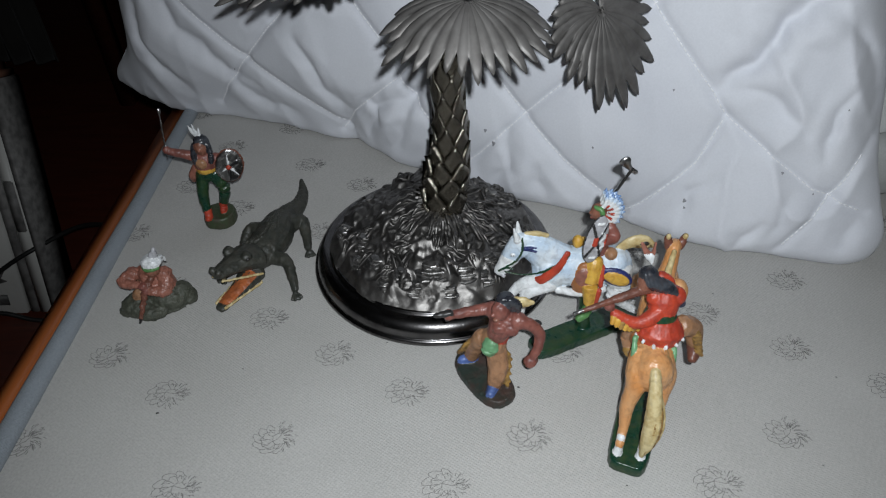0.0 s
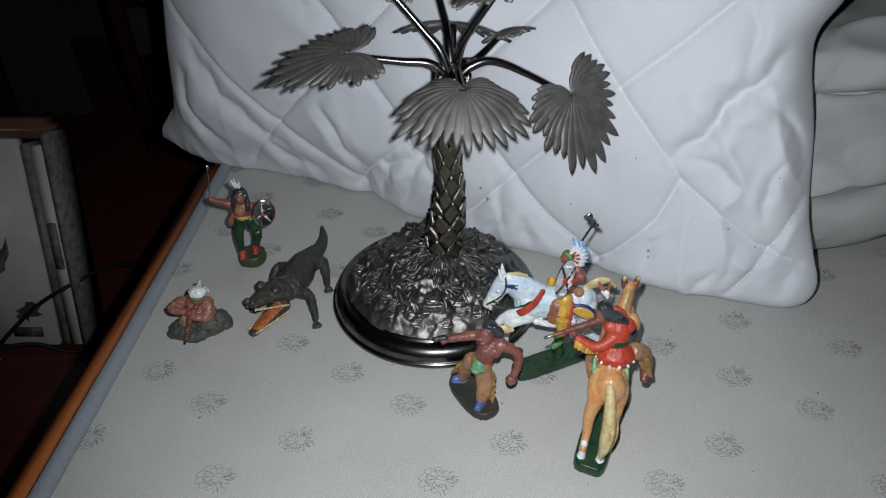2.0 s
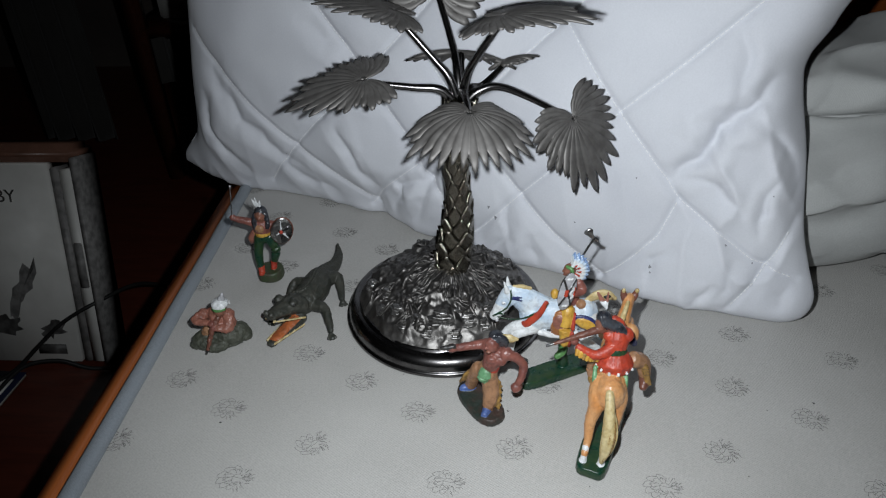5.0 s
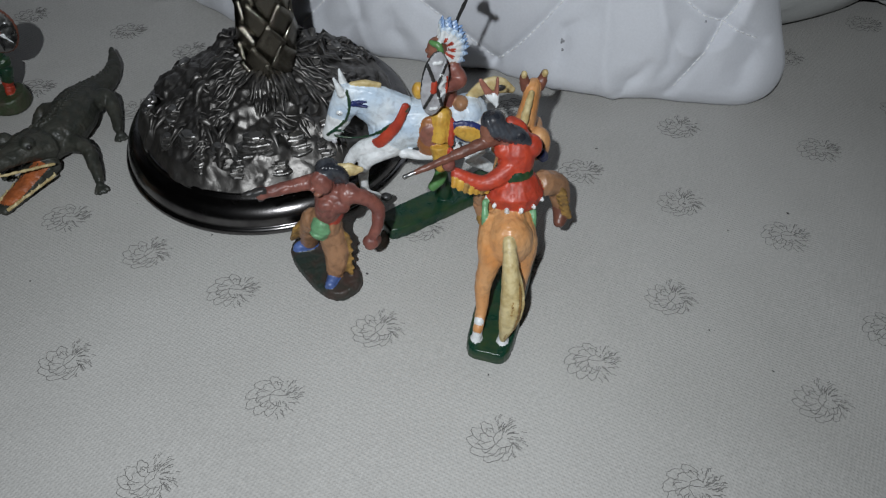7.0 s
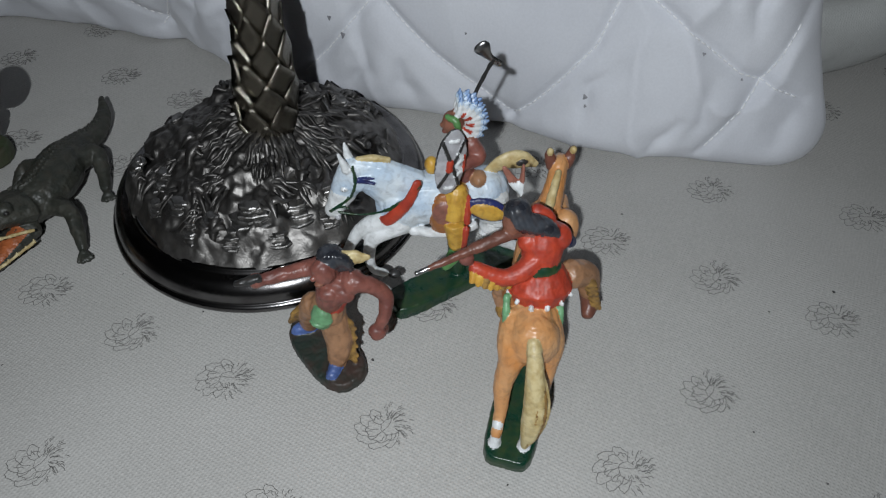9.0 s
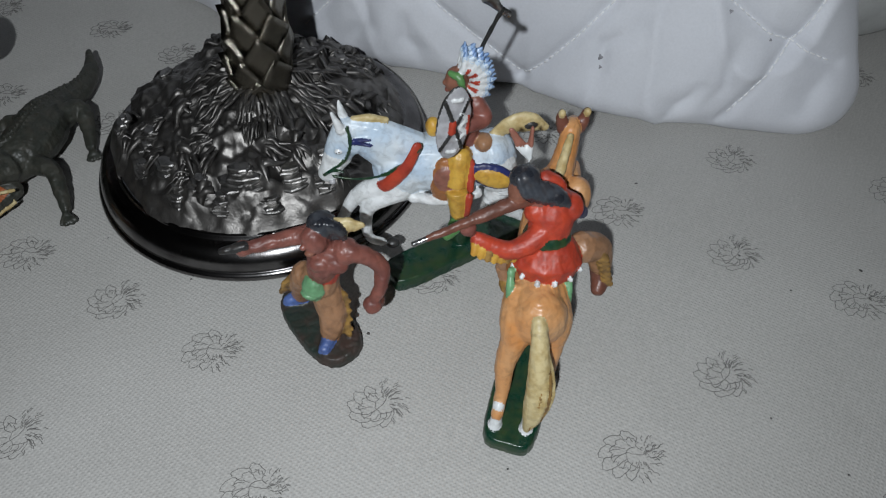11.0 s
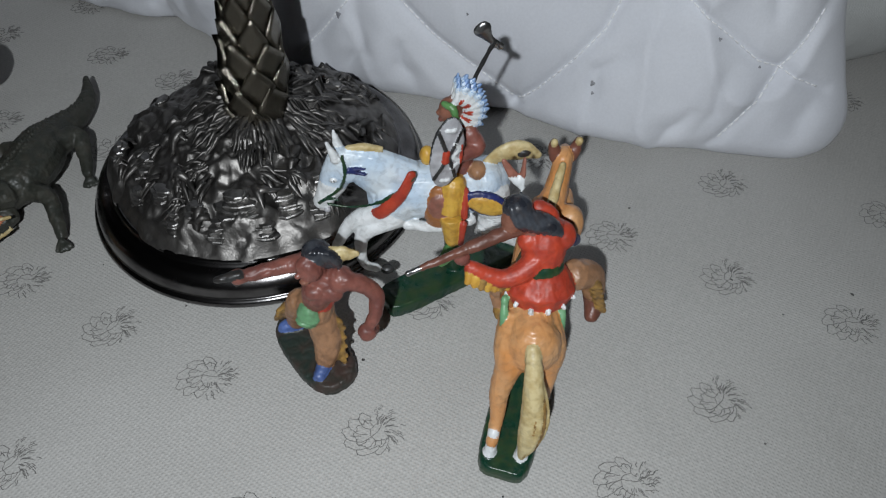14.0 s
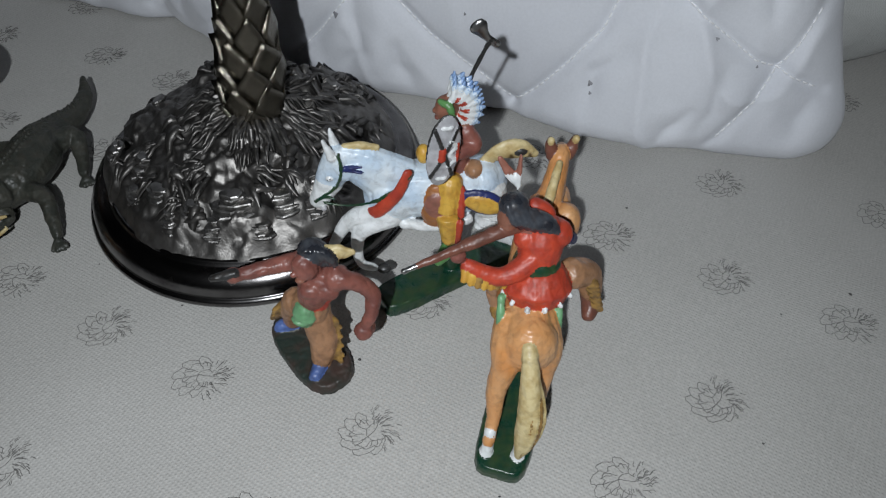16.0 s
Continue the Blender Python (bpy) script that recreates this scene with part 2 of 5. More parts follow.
def tube_data(pts, radii, sides=12, rings=None, side=1.0, up=(0, 0, 1)):
    """A round-ended tube along a spline; side widens it across the plane of its path and up."""
    if len(radii) < len(pts):
        radii = np.interp(np.linspace(0, 1, len(pts)), np.linspace(0, 1, len(radii)), radii)
    rings = rings or max(6, 4 * len(pts))
    q = spline([(*p, r) for p, r in zip(pts, radii)], rings)
    c, r = q[:, :3], np.maximum(q[:, 3], 1e-5)
    t = np.gradient(c, axis=0)
    t /= np.linalg.norm(t, axis=1)[:, None] + 1e-12
    c = np.vstack([c[0] - t[0] * r[0] * 0.75, c[0] - t[0] * r[0] * 0.5, c, c[-1] + t[-1] * r[-1] * 0.5, c[-1] + t[-1] * r[-1] * 0.75])
    t = np.vstack([t[0], t[0], t, t[-1], t[-1]])
    r = np.concatenate([[r[0] * 0.35, r[0] * 0.8], r, [r[-1] * 0.8, r[-1] * 0.35]])
    verts, faces = [], []
    for k in range(len(c)):
        a = np.cross(t[k], up)
        if np.linalg.norm(a) < 0.2:
            a = np.cross(t[k], (0.0, 1.0, 0.01))
        a /= np.linalg.norm(a)
        b = np.cross(a, t[k])
        for j in range(sides):
            w = 2 * math.pi * j / sides
            verts.append(c[k] + r[k] * (side * math.cos(w) * a + math.sin(w) * b))
    for k in range(len(c) - 1):
        for j in range(sides):
            j2 = (j + 1) % sides
            faces.append((k * sides + j, k * sides + j2, (k + 1) * sides + j2, (k + 1) * sides + j))
    faces.append(tuple(range(sides))[::-1])
    faces.append(tuple((len(c) - 1) * sides + j for j in range(sides)))
    return verts, faces


def tube(name, pts, radii, material, parent=None, label="", sides=10, rings=None, side=1.0):
    v, f = tube_data(pts, radii, sides, rings, side)
    return link_mesh(name, v, f, material, parent, label)


class Sculpt:
    """Collects soft shapes in millimetres, fuses them into one mesh and paints each face as the shape nearest to it."""

    def __init__(self):
        self.v, self.f, self.m, self.mats = [], [], [], []

    def add(self, verts, faces, material):
        if material not in self.mats:
            self.mats.append(material)
        k = len(self.v)
        self.v += [tuple(x) for x in verts]
        self.f += [tuple(i + k for i in f) for f in faces]
        self.m += [self.mats.index(material)] * len(verts)
        return self

    def tube(self, pts, radii, material, side=1.0, sides=14, up=(0, 0, 1)):
        return self.add(*tube_data(pts, radii, sides, None, side, up), material)

    def ball(self, c, r, material, turn=(0, 0, 0), n=14):
        r = (r, r, r) if isinstance(r, (int, float)) else r
        e = Euler([radians(a) for a in turn]).to_matrix()
        v, f = [], []
        for i in range(n + 1):
            th = math.pi * (0.02 + 0.96 * i / n)
            for j in range(n + 4):
                ph = 2 * math.pi * j / (n + 4)
                v.append(e @ Vector((r[0] * math.sin(th) * math.cos(ph), r[1] * math.sin(th) * math.sin(ph), r[2] * math.cos(th))) + Vector(c))
        w = n + 4
        for i in range(n):
            for j in range(w):
                f.append((i * w + j, (i + 1) * w + j, (i + 1) * w + (j + 1) % w, i * w + (j + 1) % w))
        f.append(tuple(range(w)))
        f.append(tuple(n * w + j for j in range(w))[::-1])
        return self.add(v, f, material)

    def slab(self, c, length, width, height, material, turn=0.0, tilt=(0, 0), squareness=3.0, n=48):
        """A plinth with rounded outline."""
        e = Euler([radians(tilt[0]), radians(tilt[1]), radians(turn)]).to_matrix()
        v, f = [], []
        levels = ((0.90, 0.0), (1.0, 0.12), (1.0, 0.6), (0.97, 0.85), (0.90, 1.0), (0.45, 1.0))
        for s, z in levels:
            for j in range(n):
                a = 2 * math.pi * j / n
                ca, sa = math.cos(a), math.sin(a)
                k = (abs(ca) ** squareness + abs(sa) ** squareness) ** (-1 / squareness)
                inset = (1 - s) * min(length, width) * 0.5
                v.append(e @ Vector(((length / 2 - inset) * ca * k, (width / 2 - inset) * sa * k, height * z)) + Vector(c))
        for i in range(len(levels) - 1):
            for j in range(n):
                f.append((i * n + j, i * n + (j + 1) % n, (i + 1) * n + (j + 1) % n, (i + 1) * n + j))
        f.append(tuple(range(n))[::-1])
        f.append(tuple((len(levels) - 1) * n + j for j in range(n)))
        return self.add(v, f, material)

    def done(self, name, label, category, voxel=0.55, rough=0.0, group="", smooth=2, crease=0.0):
        me = bpy.data.meshes.new(name)
        me.from_pydata(self.v, [], self.f)
        me.update()
        ob = bpy.data.objects.new(name, me)
        scene.collection.objects.link(ob)
        mod = ob.modifiers.new("fuse", "REMESH")
        mod.mode, mod.voxel_size, mod.use_smooth_shade = "VOXEL", voxel, True
        sm = ob.modifiers.new("soften", "SMOOTH")
        sm.factor, sm.iterations = 0.5, smooth
        dg = bpy.context.evaluated_depsgraph_get()
        dg.update()
        fused = bpy.data.meshes.new_from_object(ob.evaluated_get(dg))
        ob.modifiers.clear()
        tree = bvhtree.BVHTree.FromPolygons(self.v, self.f)
        for m in self.mats:
            fused.materials.append(m)
        fused.polygons.foreach_set("material_index", [self.m[self.f[tree.find_nearest(p.center)[2]][0]] for p in fused.polygons])
        co = np.empty(len(fused.vertices) * 3)
        fused.vertices.foreach_get("co", co)
        co = co.reshape(-1, 3)
        if rough:
            no = np.array([v.normal for v in fused.vertices])
            co += no * np.array([noise.noise(Vector(c) * 0.30) + 0.45 * noise.noise(Vector(c) * 0.9) for c in co])[:, None] * rough
            if crease:
                co -= no * np.array([(1 - abs(noise.noise(Vector((c[0] * 0.26, c[1] * 0.26, c[2] * 0.15))))) ** 6 for c in co])[:, None] * crease
        fused.vertices.foreach_set("co", (co * 0.001).ravel())
        fused.polygons.foreach_set("use_smooth", [True] * len(fused.polygons))
        fused.update()
        fused.name = name
        old = ob.data
        ob.data = fused
        bpy.data.meshes.remove(old)
        return tagged(ob, label, category, group)


# ---- the room, dark beyond the lamp's reach ----
def setting(name, size, centre, material, label="", bevel=0.0):
    ob = part(name, box_bm(size, centre, bevel), material, None, smooth=False)
    return tagged(ob, label or name.replace("_", " "), "", "", "structure")


FLOOR_Z = -0.43
setting("floor", (4.4, 4.4, 0.06), (0, 0.2, FLOOR_Z - 0.03), M_FLOOR, "dark red-brown wooden floor in deep shade")
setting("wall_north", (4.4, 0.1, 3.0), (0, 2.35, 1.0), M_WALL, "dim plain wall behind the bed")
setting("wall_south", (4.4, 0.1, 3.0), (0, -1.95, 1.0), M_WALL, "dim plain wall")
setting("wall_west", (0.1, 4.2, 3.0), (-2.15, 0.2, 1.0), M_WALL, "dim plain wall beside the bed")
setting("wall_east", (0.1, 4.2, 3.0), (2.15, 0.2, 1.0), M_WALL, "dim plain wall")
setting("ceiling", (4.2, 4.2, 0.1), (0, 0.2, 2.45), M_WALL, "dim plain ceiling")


# ---- bed frame, mattress, piping and woven motifs ----
BED_X0, BED_X1, BED_Y0, BED_Y1 = -0.245, 0.78, -0.55, 0.80

bed_frame = tagged(new("bed_frame"), "orange-brown varnished wooden bed frame round the mattress", "bed frame")


def rail(name, size, centre, label=""):
    return part(name, box_bm(size, centre, 0.004), M_WOOD, bed_frame, label)


rail("side_rail", (0.019, BED_Y1 - BED_Y0 + 0.08, 0.17), (BED_X0 - 0.0115, (BED_Y0 + BED_Y1) / 2, -0.086), "varnished orange-brown side board")
rail("side_rail", (0.021, BED_Y1 - BED_Y0 + 0.08, 0.17), (BED_X1 + 0.0125, (BED_Y0 + BED_Y1) / 2, -0.090))
rail("headboard", (BED_X1 - BED_X0 + 0.17, 0.026, 0.80), ((BED_X0 + BED_X1) / 2, BED_Y1 + 0.055, -0.03), "varnished orange-brown headboard")
rail("footboard", (BED_X1 - BED_X0 + 0.05, 0.024, 0.36), ((BED_X0 + BED_X1) / 2, BED_Y0 - 0.053, -0.19))
for px in (BED_X0 - 0.012, BED_X1 + 0.012):
    for py in (BED_Y0 - 0.02, BED_Y1 + 0.02):
        rail("leg", (0.05, 0.036, 0.27), (px, py, FLOOR_Z + 0.135))

mattress = tagged(new("mattress"), "grey-beige mattress in woven leaf-patterned ticking in a wooden bed", "mattress")


def ticking_height(x, y):
    return 0.0012 * noise.noise(Vector((x * 9, y * 9, 0.3))) + 0.0004 * noise.noise(Vector((x * 45, y * 45, 2)))


def build_mattress():
    nx, ny = 150, 190
    xs = np.linspace(BED_X0 + 0.002, BED_X1 - 0.002, nx)
    ys = np.linspace(BED_Y0, BED_Y1, ny)
    v, f = [], []
    for y in ys:
        for x in xs:
            edge = min(x - xs[0], xs[-1] - x)
            v.append((x, y, ticking_height(x, y) - 0.004 * math.exp(-edge / 0.006)))
    for j in range(ny - 1):
        for i in range(nx - 1):
            f.append((j * nx + i, j * nx + i + 1, (j + 1) * nx + i + 1, (j + 1) * nx + i))
    ring = [i for i in range(nx)] + [j * nx + nx - 1 for j in range(1, ny)] + [(ny - 1) * nx + i for i in range(nx - 2, -1, -1)] + [j * nx for j in range(ny - 2, 0, -1)]
    k = len(v)
    for r in ring:
        v.append((v[r][0], v[r][1], -0.16))
    m = len(ring)
    for a in range(m):
        b = (a + 1) % m
        f.append((ring[b], ring[a], k + a, k + b))
    f.append(tuple(k + a for a in range(m))[::-1])
    link_mesh("ticking_cover", v, f, M_TICKING, mattress)
    seam = [(BED_X0 + 0.0060, y, 0.0015 + 0.0008 * noise.noise(Vector((0, y * 14, 5)))) for y in np.linspace(BED_Y0, BED_Y1, 40)]
    tube("piping", seam, [0.0067], M_PIPING, mattress, "grey-blue piped edge", sides=10, rings=160)


build_mattress()


def motif_strokes(kind):
    """The outlines of one curled leaf, about 27 mm long, as plane curves: a scalloped fan at its head, a ragged tail."""
    rng = random.Random(40 + kind)
    out = []
    eye = np.array((0.0025, 0.0))
    out.append(spline([(-0.0085, -0.0045), (-0.003, -0.001), (0.0025, 0.0002), (0.0075, 0.0035), (0.0120, 0.0050)], 22))
    tips = []
    n = 7
    for k in range(n):
        a = radians(96 + 178 * k / (n - 1))
        r = 0.0080 + 0.0068 * math.sin(math.pi * (k + 0.5) / n)
        d = np.array((math.cos(a), math.sin(a) * 0.80))
        s = np.array((-d[1], d[0]))
        tip = eye + d * r
        tips.append(tip)
        out.append(spline([eye + d * r * 0.42 + s * 0.0010, eye + d * r * 0.72 + s * 0.0013, tip], 9))
        if k % 2:
            o = eye + d * r * rng.uniform(0.5, 0.6) - s * 0.0014
            out.append(spline([o, o + d * r * 0.15 - s * 0.0004, o + d * r * 0.3 - s * 0.0002], 6))
    for reach, bulge in ((1.0, 0.0030), (0.72, 0.0018)):
        for p, q in zip(tips, tips[1:]):
            p, q = eye + (p - eye) * reach, eye + (q - eye) * reach
            m = (p + q) / 2
            d = (m - eye) / np.linalg.norm(m - eye)
            out.append(spline([p, (p + m) / 2 + d * bulge * 0.75, m + d * bulge, (q + m) / 2 + d * bulge * 0.75, q], 12))
    curl = [eye + np.array((math.cos(w), math.sin(w) * 0.9)) * (0.0022 + 0.0008 * w) for w in np.linspace(1.2, 5.2, 16)]
    out.append(np.array(curl))
    for k in range(46):
        a = radians(rng.uniform(-92, 84))
        d = np.array((math.cos(a), math.sin(a)))
        r0 = rng.uniform(0.0022, 0.0098)
        ln = rng.uniform(0.0014, 0.0034)
        o = eye + d * r0
        out.append(spline([o, o + d * ln * 0.5 + np.array((0.0002, 0.0003)), o + d * ln + np.array((0.0006, -0.0002))], 6))
    # the whole leaf is twisted round its eye
    swirled = []
    for line in out:
        q = []
        for x, y in np.array(line) - eye:
            w = (0.5 if kind else -0.5) * math.hypot(x, y) / 0.013
            q.append((x * math.cos(w) - y * math.sin(w), x * math.sin(w) + y * math.cos(w)))
        swirled.append(np.array(q))
    return swirled


def build_motifs():
    row_x = (-0.030, 0.021, 0.070, -0.003, -0.051, -0.101)
    strokes = {0: motif_strokes(0), 1: motif_strokes(1)}
    for k in range(-20, 20):
        kind = k % 2
        for n in range(-2, 6):
            cx, cy = row_x[k % 6] + n * 0.1485, 0.167 + 0.0318 * k
            if not (BED_X0 + 0.012 < cx < BED_X1 - 0.02 and BED_Y0 + 0.02 < cy < BED_Y1 - 0.03):
                continue
            v, f = [], []
            turn = radians(40 if kind == 0 else -36)
            ca, sa = math.cos(turn), math.sin(turn)
            for line in strokes[kind]:
                pts = [(cx + 0.93 * (x * ca - y * sa), cy + 0.93 * (x * sa + y * ca)) for x, y in line]
                k0 = len(v)
                for i, (x, y) in enumerate(pts):
                    a, b = pts[max(i - 1, 0)], pts[min(i + 1, len(pts) - 1)]
                    dx, dy = b[0] - a[0], b[1] - a[1]
                    ln = math.hypot(dx, dy) + 1e-9
                    w = 0.00015
                    x += 0.00024 * math.sin(i * 2.1 + k)
                    y += 0.00018 * math.sin(i * 1.7 + 3 * k)
                    z = ticking_height(x, y)
                    v.append((x - dy / ln * w, y + dx / ln * w, z + 0.00005))
                    v.append((x, y, z + 0.00030))
                    v.append((x + dy / ln * w, y - dx / ln * w, z + 0.00005))
                for i in range(len(pts) - 1):
                    for j in (0, 1):
                        f.append((k0 + 3 * i + j, k0 + 3 * i + j + 1, k0 + 3 * i + 4 + j, k0 + 3 * i + 3 + j))
            link_mesh("leaf_motif", v, f, M_THREAD_SHADE, mattress)


build_motifs()


# ---- pillow, blanket ----
P_ALONG = Vector((0.92866, -0.37094, 0.0)).normalized()
P_UP = Vector((0.06441, 0.16126, 0.98481)).normalized()
P_OUT = P_UP.cross(P_ALONG).normalized() * -1
P_ORG = Vector((0.0508, 0.4639, 0.0008))
PILLOW_H = 0.44
# the quilting seams, two crossing sets, and the folds that the pillow's weight has pressed into the cloth: along and up the front
SEAMS_A = (
    ((-0.36, 0.19), (-0.278, 0.119), (-0.230, 0.083), (-0.184, 0.054), (-0.14, 0.026)),
    ((-0.25, 0.30), (-0.14, 0.170), (-0.087, 0.112), (-0.079, 0.090), (-0.04, 0.050)),
    ((-0.13, 0.26), (-0.035, 0.148), (0.002, 0.109), (0.029, 0.080), (0.064, 0.049), (0.115, 0.012)),
    ((-0.02, 0.34), (0.051, 0.240), (0.085, 0.198), (0.108, 0.170), (0.155, 0.121), (0.169, 0.104), (0.199, 0.086), (0.236, 0.061), (0.252, 0.056), (0.275, 0.047)),
    ((-0.30, 0.44), (-0.19, 0.33), (-0.10, 0.40)),
    ((0.10, 0.42), (0.16, 0.34), (0.215, 0.285)))
SEAMS_B = (
    ((-0.28, 0.028), (-0.230, 0.083), (-0.177, 0.135), (-0.14, 0.170), (-0.05, 0.27)),
    ((-0.15, 0.022), (-0.129, 0.047), (-0.079, 0.090), (-0.035, 0.148), (0.051, 0.240), (0.14, 0.34)),
    ((-0.026, 0.018), (-0.006, 0.038), (0.029, 0.080), (0.059, 0.113), (0.108, 0.170), (0.148, 0.211), (0.20, 0.268)),
    ((0.112, 0.010), (0.127, 0.025), (0.141, 0.043), (0.158, 0.067), (0.169, 0.104)),
    ((0.228, 0.012), (0.234, 0.024), (0.243, 0.042), (0.248, 0.056), (0.254, 0.070), (0.264, 0.104)))
# width, depth, line
FOLDS = (
    (0.010, 0.010, ((0.157, 0.118), (0.180, 0.146), (0.186, 0.168), (0.204, 0.184), (0.228, 0.213))),
    (0.008, 0.004, ((0.183, 0.247), (0.198, 0.224), (0.197, 0.191))),
    (0.007, 0.004, ((0.166, 0.121), (0.187, 0.125), (0.220, 0.098))),
    (0.005, 0.004, ((0.243, 0.135), (0.236, 0.100), (0.232, 0.078))),
    (0.007, 0.006, ((0.215, 0.180), (0.240, 0.158), (0.259, 0.125), (0.266, 0.100))),
    (0.006, 0.003, ((0.226, 0.060), (0.223, 0.040), (0.222, 0.020))),
    (0.006, 0.003, ((0.211, 0.030), (0.198, 0.008))),
    (0.006, 0.003, ((0.174, 0.060), (0.159, 0.045), (0.150, 0.020))),
    (0.007, 0.003, ((0.269, 0.045), (0.266, 0.020))),
    (0.012, 0.006, ((-0.334, 0.159), (-0.296, 0.100), (-0.215, 0.047))),
    (0.009, 0.006, ((-0.347, 0.123), (-0.345, 0.070), (-0.305, 0.035))),
    (0.009, 0.005, ((-0.254, 0.061), (-0.232, 0.041), (-0.185, 0.030))),
    (0.008, 0.004, ((-0.22, 0.112), (-0.18, 0.137), (-0.11, 0.155))),
    (0.009, 0.005, ((-0.173, 0.112), (-0.161, 0.085), (-0.135, 0.050))),
    (0.008, 0.007, ((-0.118, 0.025), (-0.105, 0.060), (-0.055, 0.080))),
    (0.008, 0.004, ((-0.09, 0.020), (-0.07, 0.06), (-0.062, 0.10))),
    (0.010, 0.004, ((-0.21, 0.213), (-0.142, 0.188))),
    (0.008, 0.004, ((0.010, 0.012), (0.022, 0.040), (0.020, 0.062))),
    (0.008, 0.003, ((0.055, 0.008), (0.045, 0.03), (0.048, 0.045))))


def gap_to(line, u, v):
    """The distance from (u, v) to a broken line."""
    best = 1.0
    for (ax, ay), (bx, by) in zip(line, line[1:]):
        dx, dy = bx - ax, by - ay
        t = min(1.0, max(0.0, ((u - ax) * dx + (v - ay) * dy) / (dx * dx + dy * dy)))
        best = min(best, math.hypot(u - ax - t * dx, v - ay - t * dy))
    return best


def quilt(u, v):
    """How far the padding stands out between the seams: a soft swelling with a narrow groove along the thread."""
    d1 = min(gap_to(q, u, v) for q in SEAMS_A)
    d2 = min(gap_to(q, u, v) for q in SEAMS_B)
    out = 0.0
    for d in (d1, d2):
        out -= 0.0052 * math.exp(-d / 0.018) + 0.0022 * math.exp(-(d / 0.0032) ** 2)
    return out


def creases(u, v):
    out = 0.006 * noise.noise(Vector((u * 7, v * 7, 4))) + 0.0016 * noise.noise(Vector((u * 24 + v * 9, v * 20 - u * 9, 2)))
    low = math.exp(-v / 0.05)
    out += 0.0042 * low * (1 - abs(noise.noise(Vector((u * 26 + v * 8, v * 9, 3.1))))) ** 4
    right = math.exp(-((u - 0.23) / 0.07) ** 2 - ((v - 0.09) / 0.10) ** 2)
    out += 0.0060 * right * ((1 - abs(noise.noise(Vector((u * 22 + v * 14, v * 16 - u * 6, 9.4))))) ** 5 - 0.2)
    wu = u + 0.007 * noise.noise(Vector((u * 30, v * 30, 5))) + 0.003 * noise.noise(Vector((u * 80, v * 80, 1)))
    wv = v + 0.007 * noise.noise(Vector((u * 30, v * 30, 8))) + 0.003 * noise.noise(Vector((u * 80, v * 80, 3)))
    for w, depth, line in FOLDS:
        d = gap_to(line, wu, wv)
        if d < 4 * w:
            # a valley with a raised lip on both sides, fading out towards its ends
            (ax, ay), (bx, by) = line[0], line[-1]
            t = ((wu - ax) * (bx - ax) + (wv - ay) * (by - ay)) / ((bx - ax) ** 2 + (by - ay) ** 2)
            fade = max(0.0, math.sin(math.pi * min(1.0, max(0.0, 0.08 + 0.84 * t))))
            out += 0.95 * depth * fade * (0.45 * math.exp(-((d - 1.7 * w) / (1.1 * w)) ** 2) - math.exp(-(d / (0.7 * w)) ** 1.4))
    return out


EDGE = spline([(0.0, 0.276), (0.012, 0.291), (0.030, 0.294), (0.055, 0.284), (0.09, 0.271), (0.15, 0.258), (0.20, 0.243), (0.225, 0.241), (0.255, 0.254), (0.31, 0.264), (0.44, 0.23)], 120)
EDGE_V, EDGE_U = EDGE[:, 0], EDGE[:, 1]


def pillow_front(u, v):
    edge_l = -0.410 + 0.06 * max(v - 0.06, 0) - 0.026 * math.exp(-((v - 0.008) / 0.030) ** 2)
    edge_r = float(np.interp(v, EDGE_V, EDGE_U))
    return edge_l, edge_r


def foot_line(u):
    """How far forward the pillow's lower edge lies."""
    return float(np.interp(u, (-0.34, -0.23, -0.195, -0.153, -0.14, -0.115, -0.091, -0.069, -0.02, 0.035, 0.084, 0.112, 0.135, 0.174, 0.20, 0.244, 0.266, 0.29, 0.306),
                           (-0.030, -0.047, -0.044, -0.038, -0.044, -0.032, -0.016, -0.014, -0.005, 0.003, 0.004, 0.004, 0.010, 0.012, 0.007, 0.001, 0.001, 0.004, -0.010)))


